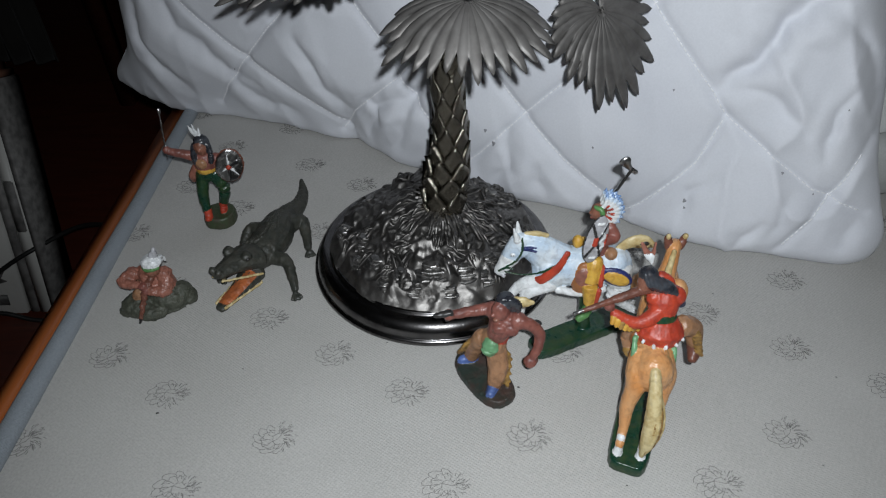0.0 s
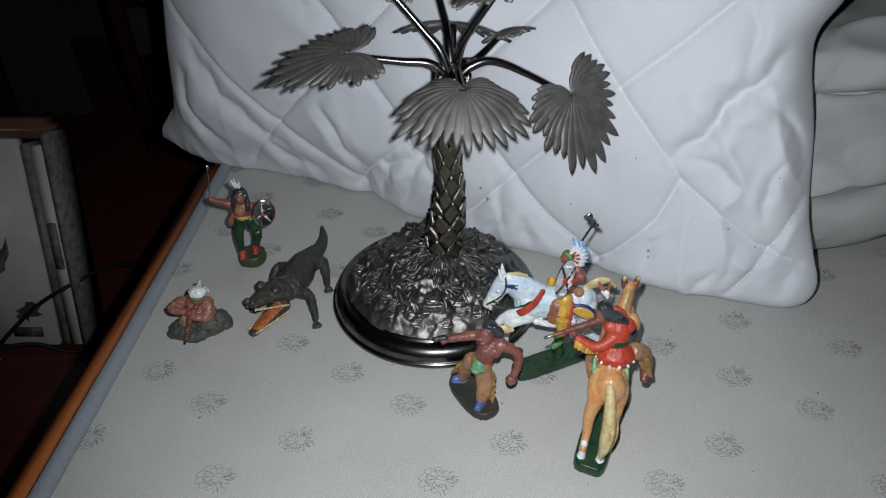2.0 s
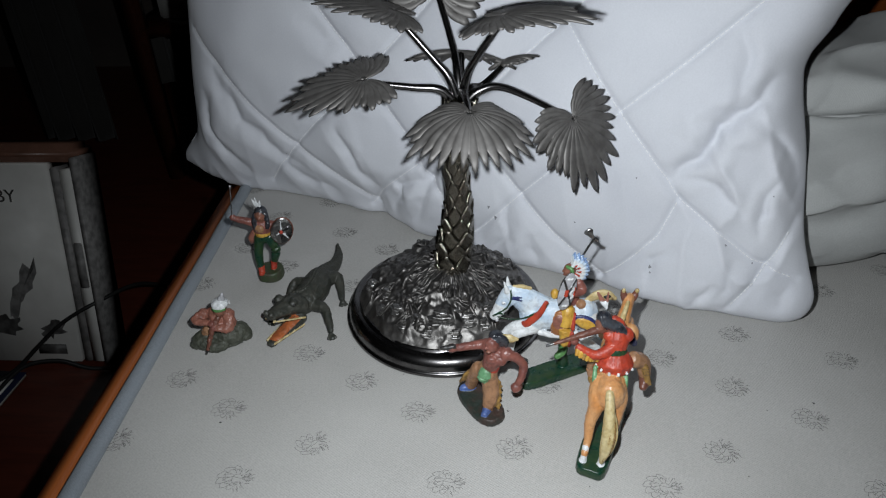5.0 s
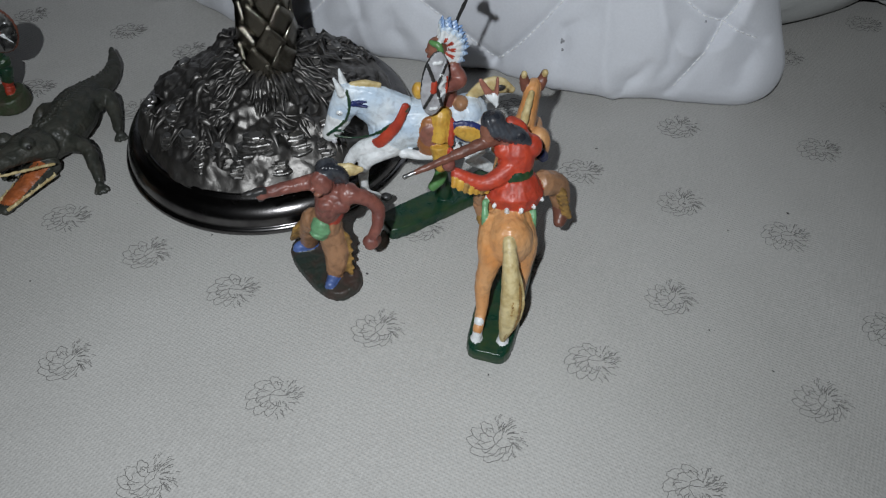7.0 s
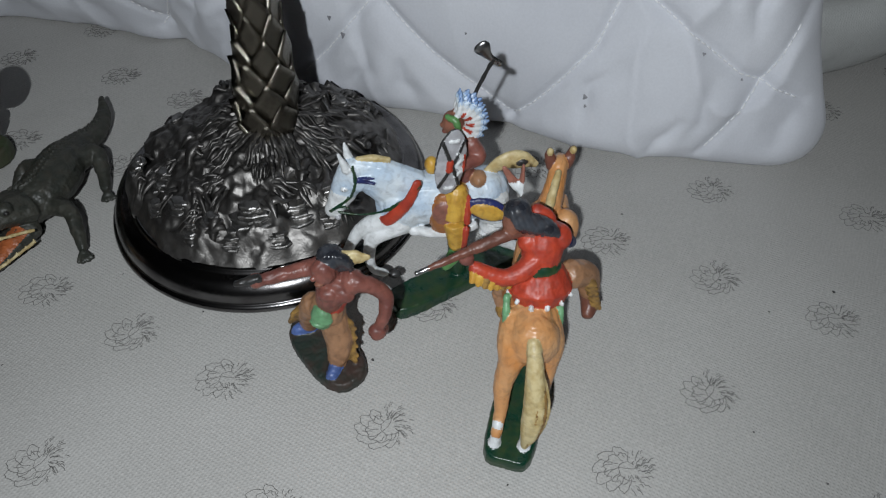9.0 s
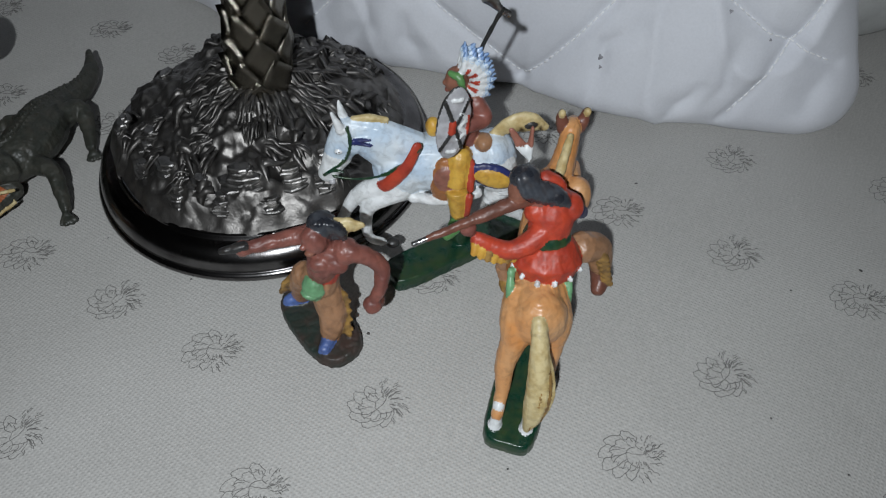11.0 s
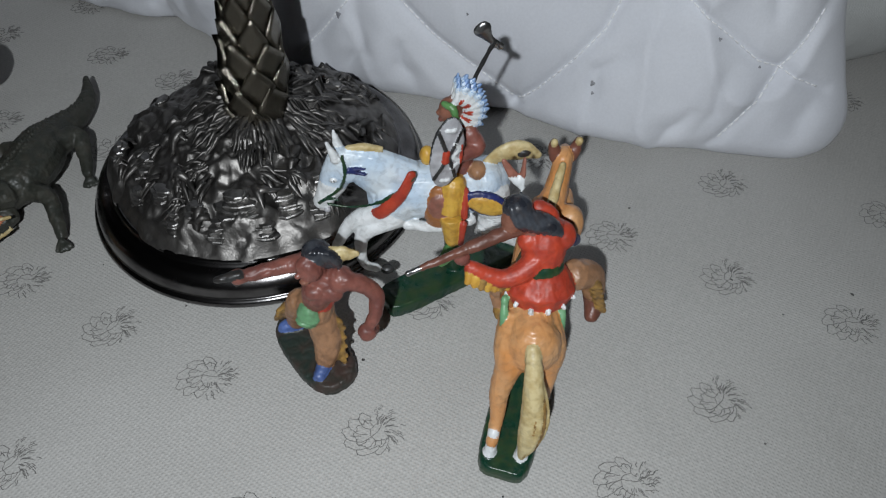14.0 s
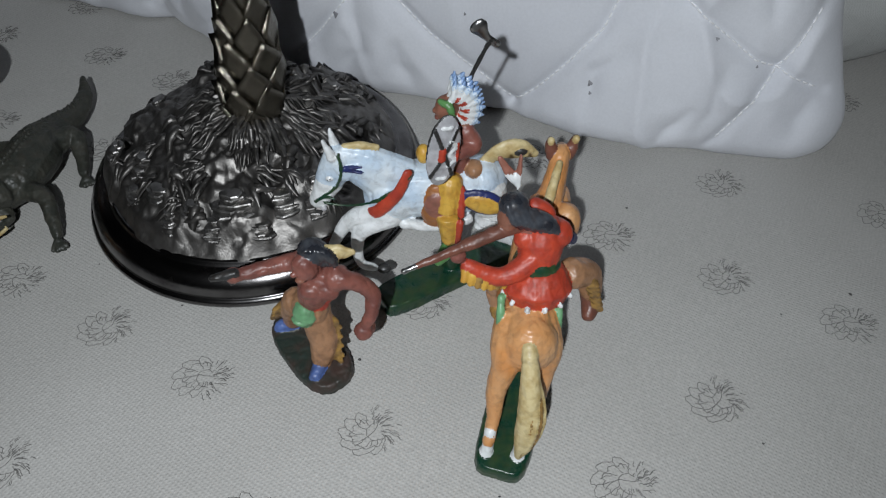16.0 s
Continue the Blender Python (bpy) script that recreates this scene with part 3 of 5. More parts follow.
def build_pillow():
    nu, nv = 330, 210
    verts, faces = [], []

    def point(a, c, back):
        # a: 0..1 across, c: 0..1 up
        v = c * PILLOW_H
        el, er = pillow_front(0, v)
        u = el + (er - el) * a
        da, dc = min(a, 1 - a) * 0.68, min(c, 1 - c) * PILLOW_H
        fat = 1 - math.exp(-(da + (0.004 if a > 0.5 else 0)) / (0.034 if a < 0.5 else 0.017))
        seam = -0.055 + 0.036 * max(0.0, min(1.0, (a - 0.80) / 0.17)) * max(0.0, 1 - c / 0.55)
        if back:
            d = seam - 0.085 * fat * (1 - math.exp(-(dc + 0.014) / 0.010)) * (1 - math.exp(-max(0.0, 1 - a) * 0.68 / 0.10))
        else:
            rise = 1 - math.exp(-(v / 0.055) ** 1.3)
            body = foot_line(u) * (1 - rise) + 0.016 * rise
            body -= 0.016 * (1 - math.sqrt(max(0.0, 1 - max(0.0, 1 - v / 0.016) ** 2)))
            top = 1 - math.exp(-(PILLOW_H - v + 0.002) / 0.03)
            d = seam + (body - seam) * fat * top + quilt(u, v) * (0.3 + 0.7 * fat) + creases(u, v) * (0.4 + 0.6 * fat)
        p = P_ORG + P_ALONG * u + P_UP * v + P_OUT * d
        low = 0.016 * max(0.0, 1 - a / 0.14) * max(0, 1 - c / 0.3)
        p.z += low
        p.z = max(p.z, 0.0015)
        return p

    for back in (0, 1):
        for j in range(nv):
            for i in range(nu):
                verts.append(point(i / (nu - 1), j / (nv - 1), back))
    n = nu * nv
    for j in range(nv - 1):
        for i in range(nu - 1):
            q = (j * nu + i, j * nu + i + 1, (j + 1) * nu + i + 1, (j + 1) * nu + i)
            faces.append(q)
            faces.append(tuple(n + k for k in q[::-1]))
    ring = [i for i in range(nu)] + [j * nu + nu - 1 for j in range(1, nv)] + [(nv - 1) * nu + i for i in range(nu - 2, -1, -1)] + [j * nu for j in range(nv - 2, 0, -1)]
    for a in range(len(ring)):
        b = (a + 1) % len(ring)
        faces.append((ring[b], ring[a], n + ring[a], n + ring[b]))
    pillow = tagged(new("pillow"), "white quilted cotton pillow leaning on edge across the mattress", "pillow")
    link_mesh("quilted_cover", verts, faces, M_PILLOW, pillow)

    # the stitches: short threads along both sets of lines
    sv, sf = [], []
    for line in (*SEAMS_A, *SEAMS_B):
        q = np.array(line)
        run = np.concatenate([[0], np.cumsum(np.linalg.norm(np.diff(q, axis=0), axis=1))])
        for k in range(int(run[-1] / 0.0042)):
            ends = []
            for w in (0.0, 0.0012, 0.0025):
                u, v = (float(np.interp(k * 0.0042 + w, run, q[:, i])) for i in (0, 1))
                el, er = pillow_front(0, v)
                if not (0.012 < v < PILLOW_H - 0.03 and el + 0.03 < u < er - 0.012):
                    break
                ends.append(point((u - el) / (er - el), v / PILLOW_H, 0) + P_OUT * (0.0007 if w == 0.0012 else 0.0003))
            if len(ends) == 3:
                tv, tf = tube_data([tuple(e) for e in ends], [0.00048], 5, 3)
                k0 = len(sv)
                sv += tv
                sf += [tuple(i + k0 for i in f) for f in tf]
    ob = link_mesh("stitching", sv, sf, M_STITCH, pillow, "white quilting stitches")
    ob["kind"] = "stuff"

    # small grey stains on the cover
    for u, v, r in ((0.157, 0.037, 0.0016), (0.158, 0.032, 0.0010), (0.0, 0.062, 0.0014), (0.007, 0.051, 0.0020), (0.214, 0.072, 0.0011), (0.238, 0.058, 0.0008), (-0.247, 0.068, 0.0007), (0.132, 0.118, 0.0008), (0.085, 0.066, 0.0008), (0.24, 0.12, 0.0007)):
        el, er = pillow_front(0, v)
        c = point((u - el) / (er - el), v / PILLOW_H, 0) + P_OUT * 0.0007
        ring = [c + (P_ALONG * math.cos(w) * 0.8 + P_UP * math.sin(w)) * r * (1 + 0.3 * math.sin(3 * w + u * 90)) for w in np.linspace(0, 2 * math.pi, 12, endpoint=False)]
        link_mesh("stain", [c + P_OUT * 0.0004] + ring, [(0, 1 + k, 1 + (k + 1) % 12) for k in range(12)], M_STAIN, pillow, "small grey stain")


build_pillow()


def build_blanket():
    """A blanket folded over itself and heaped behind the pillow's end: rolled folds one above the other."""
    rolls = [(0.490, 0.003), (0.474, 0.020), (0.470, 0.060), (0.486, 0.088), (0.474, 0.108), (0.476, 0.165), (0.500, 0.182), (0.490, 0.205), (0.515, 0.232), (0.56, 0.236), (0.66, 0.21), (0.75, 0.15), (0.785, 0.003)]
    prof = spline(rolls, 110)
    nu, nv = 130, 110
    verts, faces = [], []
    for j in range(nv):
        for i in range(nu):
            a, s = i / (nu - 1), j / (nv - 1)
            x = 0.275 + 0.49 * a
            sway = math.sin(math.pi * s)
            y, z = prof[min(nv - 1, max(0, int(j + (9 * noise.noise(Vector((x * 5, s * 2, 2))) + 10 * (a - 0.2)) * sway)))]
            y += (0.036 * noise.noise(Vector((x * 7 + s * 4, s * 5 - x * 5, 4))) + 0.005 * noise.noise(Vector((x * 20 + s * 12, s * 10, 8)))) * sway - 0.02 * a
            y -= 0.050 * max(0.0, 1 - a / 0.5)
            z *= 0.84 + 0.16 * noise.noise(Vector((x * 5, 0, 6)))
            z += 0.012 * (1 - abs(noise.noise(Vector((x * 9 + s * 6, s * 6, 3))))) ** 5
            verts.append((x, y, max(z, 0.0025)))
    for j in range(nv - 1):
        for i in range(nu - 1):
            faces.append((j * nu + i, j * nu + i + 1, (j + 1) * nu + i + 1, (j + 1) * nu + i))
    ob = link_mesh("blanket", verts, faces, M_BLANKET)
    soft = ob.modifiers.new("soften", "SMOOTH")
    soft.factor, soft.iterations = 0.5, 4
    sol = ob.modifiers.new("thickness", "SOLIDIFY")
    sol.thickness = 0.004
    tagged(ob, "crumpled pale grey blanket heaped on the mattress behind the pillow", "blanket")


build_blanket()


# ---- the silver palm centrepiece ----
PALM = Vector((0.0115, 0.3880, 0.0))
palm = new("palm_centrepiece")
palm.location = PALM
tagged(palm, "tarnished silver palm tree centrepiece on a rocky round foot", "centrepiece")


def lathe(profile, n=128):
    v, f = [], []
    for r, z in profile:
        for j in range(n):
            a = 2 * math.pi * j / n
            v.append((r * math.cos(a), r * math.sin(a), z))
    for k in range(len(profile) - 1):
        for j in range(n):
            f.append((k * n + j, k * n + (j + 1) % n, (k + 1) * n + (j + 1) % n, (k + 1) * n + j))
    f.append(tuple(range(n))[::-1])
    f.append(tuple((len(profile) - 1) * n + j for j in range(n)))
    return v, f


def build_foot():
    prof = [(0.0, 0.0006), (0.086, 0.0006), (0.0882, 0.0012), (0.0886, 0.0028), (0.0880, 0.0044), (0.0868, 0.0050), (0.0862, 0.0052)]
    for k in range(9):
        a = math.pi / 2 * k / 8
        prof.append((0.0862 - 0.0095 * (1 - math.cos(a)), 0.0056 + 0.0105 * math.sin(a)))
    prof += [(0.0755, 0.0165), (0.0750, 0.0178), (0.0738, 0.0186), (0.0726, 0.0180), (0.0718, 0.0176), (0.066, 0.0190), (0.0, 0.0190)]
    v, f = lathe([(r * 1.022, z) for r, z in prof])
    link_mesh("round_foot", v, f, M_SILVER, palm, "polished dark silver moulded round foot")


def rock_height(x, y):
    r = math.hypot(x, y)
    s = r / 0.0755
    base = 0.019 + 0.036 * max(0.0, 1 - s) ** 0.75
    p = Vector((x * 31 + 0.25 * noise.noise(Vector((x * 70, y * 70, 9))), y * 31 + 0.25 * noise.noise(Vector((x * 70, y * 70, 4))), 1.3))
    cell = noise.voronoi(p)[0]
    facet = min(1.0, (cell[1] - cell[0]) * 1.6)
    ridge = 1 - abs(noise.noise(Vector((x * 85, y * 85, 6))))
    lump = 0.0095 * facet ** 0.7 * (0.25 + 0.75 * noise.cell(p)) + 0.0022 * ridge ** 5 + 0.0022 * abs(noise.noise(Vector((x * 130, y * 130, 3)))) + 0.0008 * noise.noise(Vector((x * 240, y * 240, 2)))
    rim = min(1.0, max(0.0, (1.02 - s) / 0.10))
    near = min(1.0, r / 0.016)
    fine = 0.0010 * abs(noise.noise(Vector((x * 170, y * 170, 7)))) + 0.0007 * noise.noise(Vector((x * 330, y * 330, 5)))
    return 0.0165 + (base - 0.0165 + lump * near) * rim ** 0.6 + fine * min(1.0, rim * 2)


def build_rock():
    nr, na = 80, 260
    v, f = [], []
    for i in range(nr):
        for j in range(na):
            a = 2 * math.pi * j / na
            wob = 1 + 0.035 * noise.noise(Vector((math.cos(a) * 2.4, math.sin(a) * 2.4, 4))) + 0.015 * noise.noise(Vector((math.cos(a) * 9, math.sin(a) * 9, 4)))
            r = 0.0004 + 0.0755 * (i / (nr - 1)) * wob
            x, y = r * math.cos(a), r * math.sin(a)
            v.append((x, y, rock_height(x / wob, y / wob)))
    for i in range(nr - 1):
        for j in range(na):
            f.append((i * na + j, i * na + (j + 1) % na, (i + 1) * na + (j + 1) % na, (i + 1) * na + j))
    f.append(tuple(range(na))[::-1])
    rock = link_mesh("rocky_mound", v, f, M_ROCK, palm, "dark cast silver rocks")
    rng = random.Random(12)

    def blade(verts, faces, p, heading, length, width, lift, curl):
        k0 = len(verts)
        d = Vector((math.cos(heading), math.sin(heading), 0))
        s = Vector((-d.y, d.x, 0))
        n = 5
        for i in range(n + 1):
            t = i / n
            c = Vector(p) + d * length * t
            c.z = rock_height(c.x, c.y) + 0.0006 + 0.0018 * math.sin(math.pi * min(1, t + 0.15)) + max(0.0, lift) * length * t * (1 - t)
            w = width * (math.sin(math.pi * (0.30 + 0.68 * t)) ** 0.8 if t < 1 else 0.05)
            verts.extend((c - s * w, c + Vector((0, 0, w * 0.42)), c + s * w, c - Vector((0, 0, w * 0.5))))
        for i in range(n):
            for q in range(4):
                q2 = (q + 1) % 4
                faces.append((k0 + 4 * i + q, k0 + 4 * i + q2, k0 + 4 * i + 4 + q2, k0 + 4 * i + 4 + q))

    # grass round the trunk's root, tufts and broad leaves among the rocks
    def tuft(name, p, count, heading, spread, length, width, lift, curl):
        verts, faces = [], []
        for _ in range(count):
            h = heading + rng.uniform(-spread, spread)
            o = Vector((rng.uniform(-1, 1), rng.uniform(-1, 1), 0)) * width * 2.2
            blade(verts, faces, Vector(p) + o, h, length * rng.uniform(0.7, 1.2), width * rng.uniform(0.8, 1.2), lift * rng.uniform(0.7, 1.2), curl)
        link_mesh(name, verts, faces, M_ROCK, rock)

    for row, (r0, length) in enumerate(((0.0125, 0.017), (0.019, 0.016), (0.026, 0.013))):
        for k in range(13 + 2 * row):
            a = 2 * math.pi * (k + 0.5 * (row % 2)) / (13 + 2 * row) + rng.uniform(-0.12, 0.12)
            r = r0 + rng.uniform(-0.002, 0.002)
            x, y = r * math.cos(a) + 0.008, r * math.sin(a)
            tuft("grass_tuft", (x, y, 0), 5, a, 0.24, length, 0.0015, 0.05, 0.0)
    for k in range(63):
        a = rng.uniform(0, 2 * math.pi)
        r = 0.066 * math.sqrt(rng.uniform(0.25, 0.98))
        x, y = r * math.cos(a), r * math.sin(a)
        if k % 3:
            tuft("grass_tuft", (x, y, 0), 6, a + rng.uniform(-0.9, 0.9), 0.5, 0.0115, 0.0014, 0.14, 1.9)
        else:
            tuft("broad_leaf", (x, y, 0), 2, a + rng.uniform(-1.8, 1.8), 0.9, 0.0125, 0.0030, 0.2, 2.0)
    # split ledges of stone near the rim: thin plates one on the other
    for a, r, w in ((-2.75, 0.058, 0.013), (-2.35, 0.060, 0.016), (-1.95, 0.062, 0.013), (-1.60, 0.058, 0.018), (-1.2, 0.062, 0.014), (-0.85, 0.060, 0.012), (2.7, 0.058, 0.014), (0.6, 0.056, 0.015), (1.5, 0.058, 0.016), (-2.55, 0.0665, 0.010), (-2.12, 0.068, 0.009), (-1.77, 0.0675, 0.011), (-1.40, 0.068, 0.010), (-1.02, 0.0675, 0.009), (-2.95, 0.067, 0.009)):
        verts, faces = [], []
        cx, cy = r * math.cos(a), r * math.sin(a)
        z0 = rock_height(cx, cy) - 0.003
        for lay in range(5):
            k0, n = len(verts), 11
            sz = w * (0.62 - 0.075 * lay) * rng.uniform(0.9, 1.08)
            ox, oy = rng.uniform(-0.0012, 0.0012) - math.cos(a) * 0.0010 * lay, rng.uniform(-0.0012, 0.0012) - math.sin(a) * 0.0010 * lay
            jag = [rng.uniform(0.72, 1.1) for _ in range(n)]
            for lift, shrink in ((0.0, 1.0), (0.0012, 1.03), (0.0017, 0.9)):
                for j in range(n):
                    th = 2 * math.pi * j / n
                    dx, dy = sz * jag[j] * shrink * math.cos(th) * 0.62, sz * jag[j] * shrink * math.sin(th)
                    verts.append((cx + ox + dx * math.cos(a) - dy * math.sin(a), cy + oy + dx * math.sin(a) + dy * math.cos(a), z0 + 0.0017 * lay + lift))
            for q in (0, 1):
                for j in range(n):
                    faces.append((k0 + q * n + j, k0 + q * n + (j + 1) % n, k0 + q * n + n + (j + 1) % n, k0 + q * n + n + j))
            faces.append(tuple(k0 + 2 * n + j for j in range(n)))
        link_mesh("rock_ledge", verts, faces, M_LEDGE, rock, "layered silver rock ledge", smooth=False)


build_foot()
build_rock()

# the trunk's line, leaning and curving a little
TRUNK = [(0.004, 0.0, 0.044), (0.0095, 0.0, 0.075), (0.0125, 0.0, 0.110), (0.0105, 0.0, 0.145), (0.0125, 0.0, 0.175), (0.0145, 0.0, 0.198)]
TRUNK_R = [0.0155, 0.0145, 0.0108, 0.0098, 0.0112, 0.0130]


def build_trunk():
    trunk = tube("trunk", TRUNK, [r * 0.9 for r in TRUNK_R], M_TRUNK, palm, "silver palm trunk covered in diamond leaf scars", sides=24, rings=60)
    # one scale: a pointed diamond plate, bent round the trunk, its lower tip standing off
    n = 5
    v, f = [], []
    for i in range(n):
        for j in range(n):
            a, b = i / (n - 1) * 2 - 1, j / (n - 1) * 2 - 1
            x, z = (a - b) / 2, (a + b) / 2
            bulge = 1 - 0.55 * abs(x) ** 1.5
            v.append((x, -0.13 * (bulge - 0.4) - 0.16 * max(0.0, z) ** 1.5 - (0.06 if abs(a) > 0.8 or abs(b) > 0.8 else 0), z))
    m = len(v)
    v += [(x * 0.98, 0.16, z * 0.98) for x, y, z in v]
    for i in range(n - 1):
        for j in range(n - 1):
            q = (i * n + j, i * n + j + 1, (i + 1) * n + j + 1, (i + 1) * n + j)
            f.append(q)
    edge = [i for i in range(n)] + [i * n + n - 1 for i in range(1, n)] + [(n - 1) * n + i for i in range(n - 2, -1, -1)] + [i * n for i in range(n - 2, 0, -1)]
    for k in range(len(edge)):
        b = (k + 1) % len(edge)
        f.append((edge[b], edge[k], m + edge[k], m + edge[b]))
    me = bpy.data.meshes.new("scale")
    me.from_pydata(v, [], f)
    me.materials.append(M_TRUNK)
    me.polygons.foreach_set("use_smooth", [True] * len(me.polygons))
    path = spline([(*p, r) for p, r in zip(TRUNK, TRUNK_R)], 60)
    rows, around = 15, 6
    rng = random.Random(3)
    for row in range(rows):
        s = (row + 0.6) / rows * 59
        k = int(min(s, 58))
        c = path[k] * (1 - (s - k)) + path[k + 1] * (s - k)
        step = np.linalg.norm(path[59][:3] - path[0][:3]) / rows
        for j in range(around):
            a = 2 * math.pi * (j + 0.5 * (row % 2)) / around + 0.2
            ob = new("scale", me)
            ob.parent = trunk
            w = c[3] * math.pi / around * 1.06
            m = Matrix.Translation(Vector(c[:3]) + Vector((math.sin(a), -math.cos(a), 0)) * c[3] * 0.97) @ Matrix.Rotation(a, 4, "Z") @ Matrix.Rotation(rng.uniform(-0.16, 0.16), 4, 'Y') @ Matrix.Rotation(rng.uniform(-0.03, 0.06), 4, 'X') @ Matrix.Diagonal((w * rng.uniform(0.9, 1.1), w * 1.05, step * rng.uniform(1.0, 1.22), 1))
            ob.matrix_basis = m


build_trunk()


def frond(hub, tip, normal, length, width, droop, back=0.55, teeth=24, cup=0.0, start=None, bow=(0, 0, 0.02)):
    """A fan leaf: ridged blades round a hub, with a stem from the crown."""
    hub, x = Vector(hub), Vector(tip).normalized()
    z = (Vector(normal) - Vector(normal).dot(x) * x).normalized()
    y = z.cross(x)
    rng = random.Random(int(abs(hub.x * 7919 + hub.z * 104729)) + teeth)
    v, f = [], []
    per, rad = 6, 10
    n = teeth * per
    span = radians(318)
    rng_t = [rng.uniform(-0.05, 0.05) for _ in range(teeth + 1)]
    for j in range(n + 1):
        th = -span / 2 + span * j / n
        ph = (j % per) / per
        ridge = 1 - abs(2 * ph - 1)
        ca, sa = math.cos(th), math.sin(th)
        lx = length if ca > 0 else length * back
        reach = 1 / math.sqrt((ca / lx) ** 2 + (sa / (width / 2)) ** 2)
        tooth = reach * (0.72 + 0.28 * min(1.0, 1.12 * ridge) ** 0.85) * (1 + 0.06 * math.sin((j // per) * 2.3) + rng_t[j // per])
        for i in range(rad + 1):
            r = tooth * (0.03 + 0.97 * i / rad)
            lean = th * (1 - 0.16 * (i / rad) ** 2)
            ca, sa = math.cos(lean), math.sin(lean)
            q = r / length
            up = 0.0007 * (ridge + 0.5 * abs(math.sin(3 * math.pi * ph))) * min(1, i / 3) * (1 if i < rad else 0.6) - droop * length * q * q + cup * abs(sa) * r
            p = hub + x * (r * ca) + y * (r * sa) + z * up
            v.append(p)
    w = rad + 1
    for j in range(n):
        for i in range(rad):
            f.append((j * w + i, (j + 1) * w + i, (j + 1) * w + i + 1, j * w + i + 1))
    leaf = link_mesh("leaf", v, f, M_LEAF, palm, "toothed and ribbed fan leaf in dull silver")
    sol = leaf.modifiers.new("thickness", "SOLIDIFY")
    sol.thickness, sol.offset = 0.0011, -1
    start = Vector(start or (0.0145, 0.0, 0.196))
    mid = (start + hub) / 2 + Vector(bow)
    tube("stem", [tuple(start), tuple(start * 0.6 + mid * 0.4 + Vector((0, 0, 0.008))), tuple(mid), tuple(hub - z * 0.0016)], [0.0042, 0.0034, 0.0028, 0.0022], M_SILVER, palm, "round silver leaf stalk", sides=12, rings=24)


def from_world(x, y, z):
    return (x - PALM.x, y - PALM.y, z)


frond(from_world(0.033, 0.337, 0.214), (0, -1, -0.32), (0, -0.3, 1), 0.041, 0.094, 0.35, back=0.45, bow=(0, 0.0, 0.012))
frond(from_world(0.113, 0.398, 0.184), (0.45, -0.15, -0.82), (0.52, -0.78, 0.42), 0.062, 0.084, 0.10, back=0.50, bow=(-0.008, 0, 0.020))
frond(from_world(-0.046, 0.384, 0.220), (-0.95, -0.16, -0.16), (-0.12, -0.26, 0.95), 0.060, 0.064, 0.14, back=0.62, bow=(0, 0, 0.006))
frond(from_world(0.026, 0.430, 0.226), (0.1, 0.9, -0.25), (0.05, 0.1, 1), 0.045, 0.092, 0.25, back=0.5, bow=(0, 0, 0.006))
frond(from_world(0.054, 0.340, 0.278), (0.90, -0.36, 0.22), (-0.30, 0.10, 0.95), 0.056, 0.062, 0.20, back=0.62, bow=(-0.004, 0, 0.004))
frond(from_world(-0.022, 0.400, 0.266), (-0.85, -0.15, 0.32), (0.35, 0.06, 0.93), 0.058, 0.070, 0.22, back=0.5, bow=(0.004, 0, 0.002))
frond(from_world(0.006, 0.440, 0.274), (0.15, 0.35, 0.75), (-0.05, -0.85, 0.45), 0.046, 0.080, 0.08, back=0.85, bow=(0.004, 0, 0))
frond(from_world(0.060, 0.425, 0.220), (0.75, 0.6, 0.16), (-0.25, 0.3, 0.9), 0.026, 0.044, 0.3, back=0.5, bow=(0.0, 0, 0.0))


# ---- the toy figures; each one is a single painted casting ----
TOYS = "painted toy figures on the mattress"


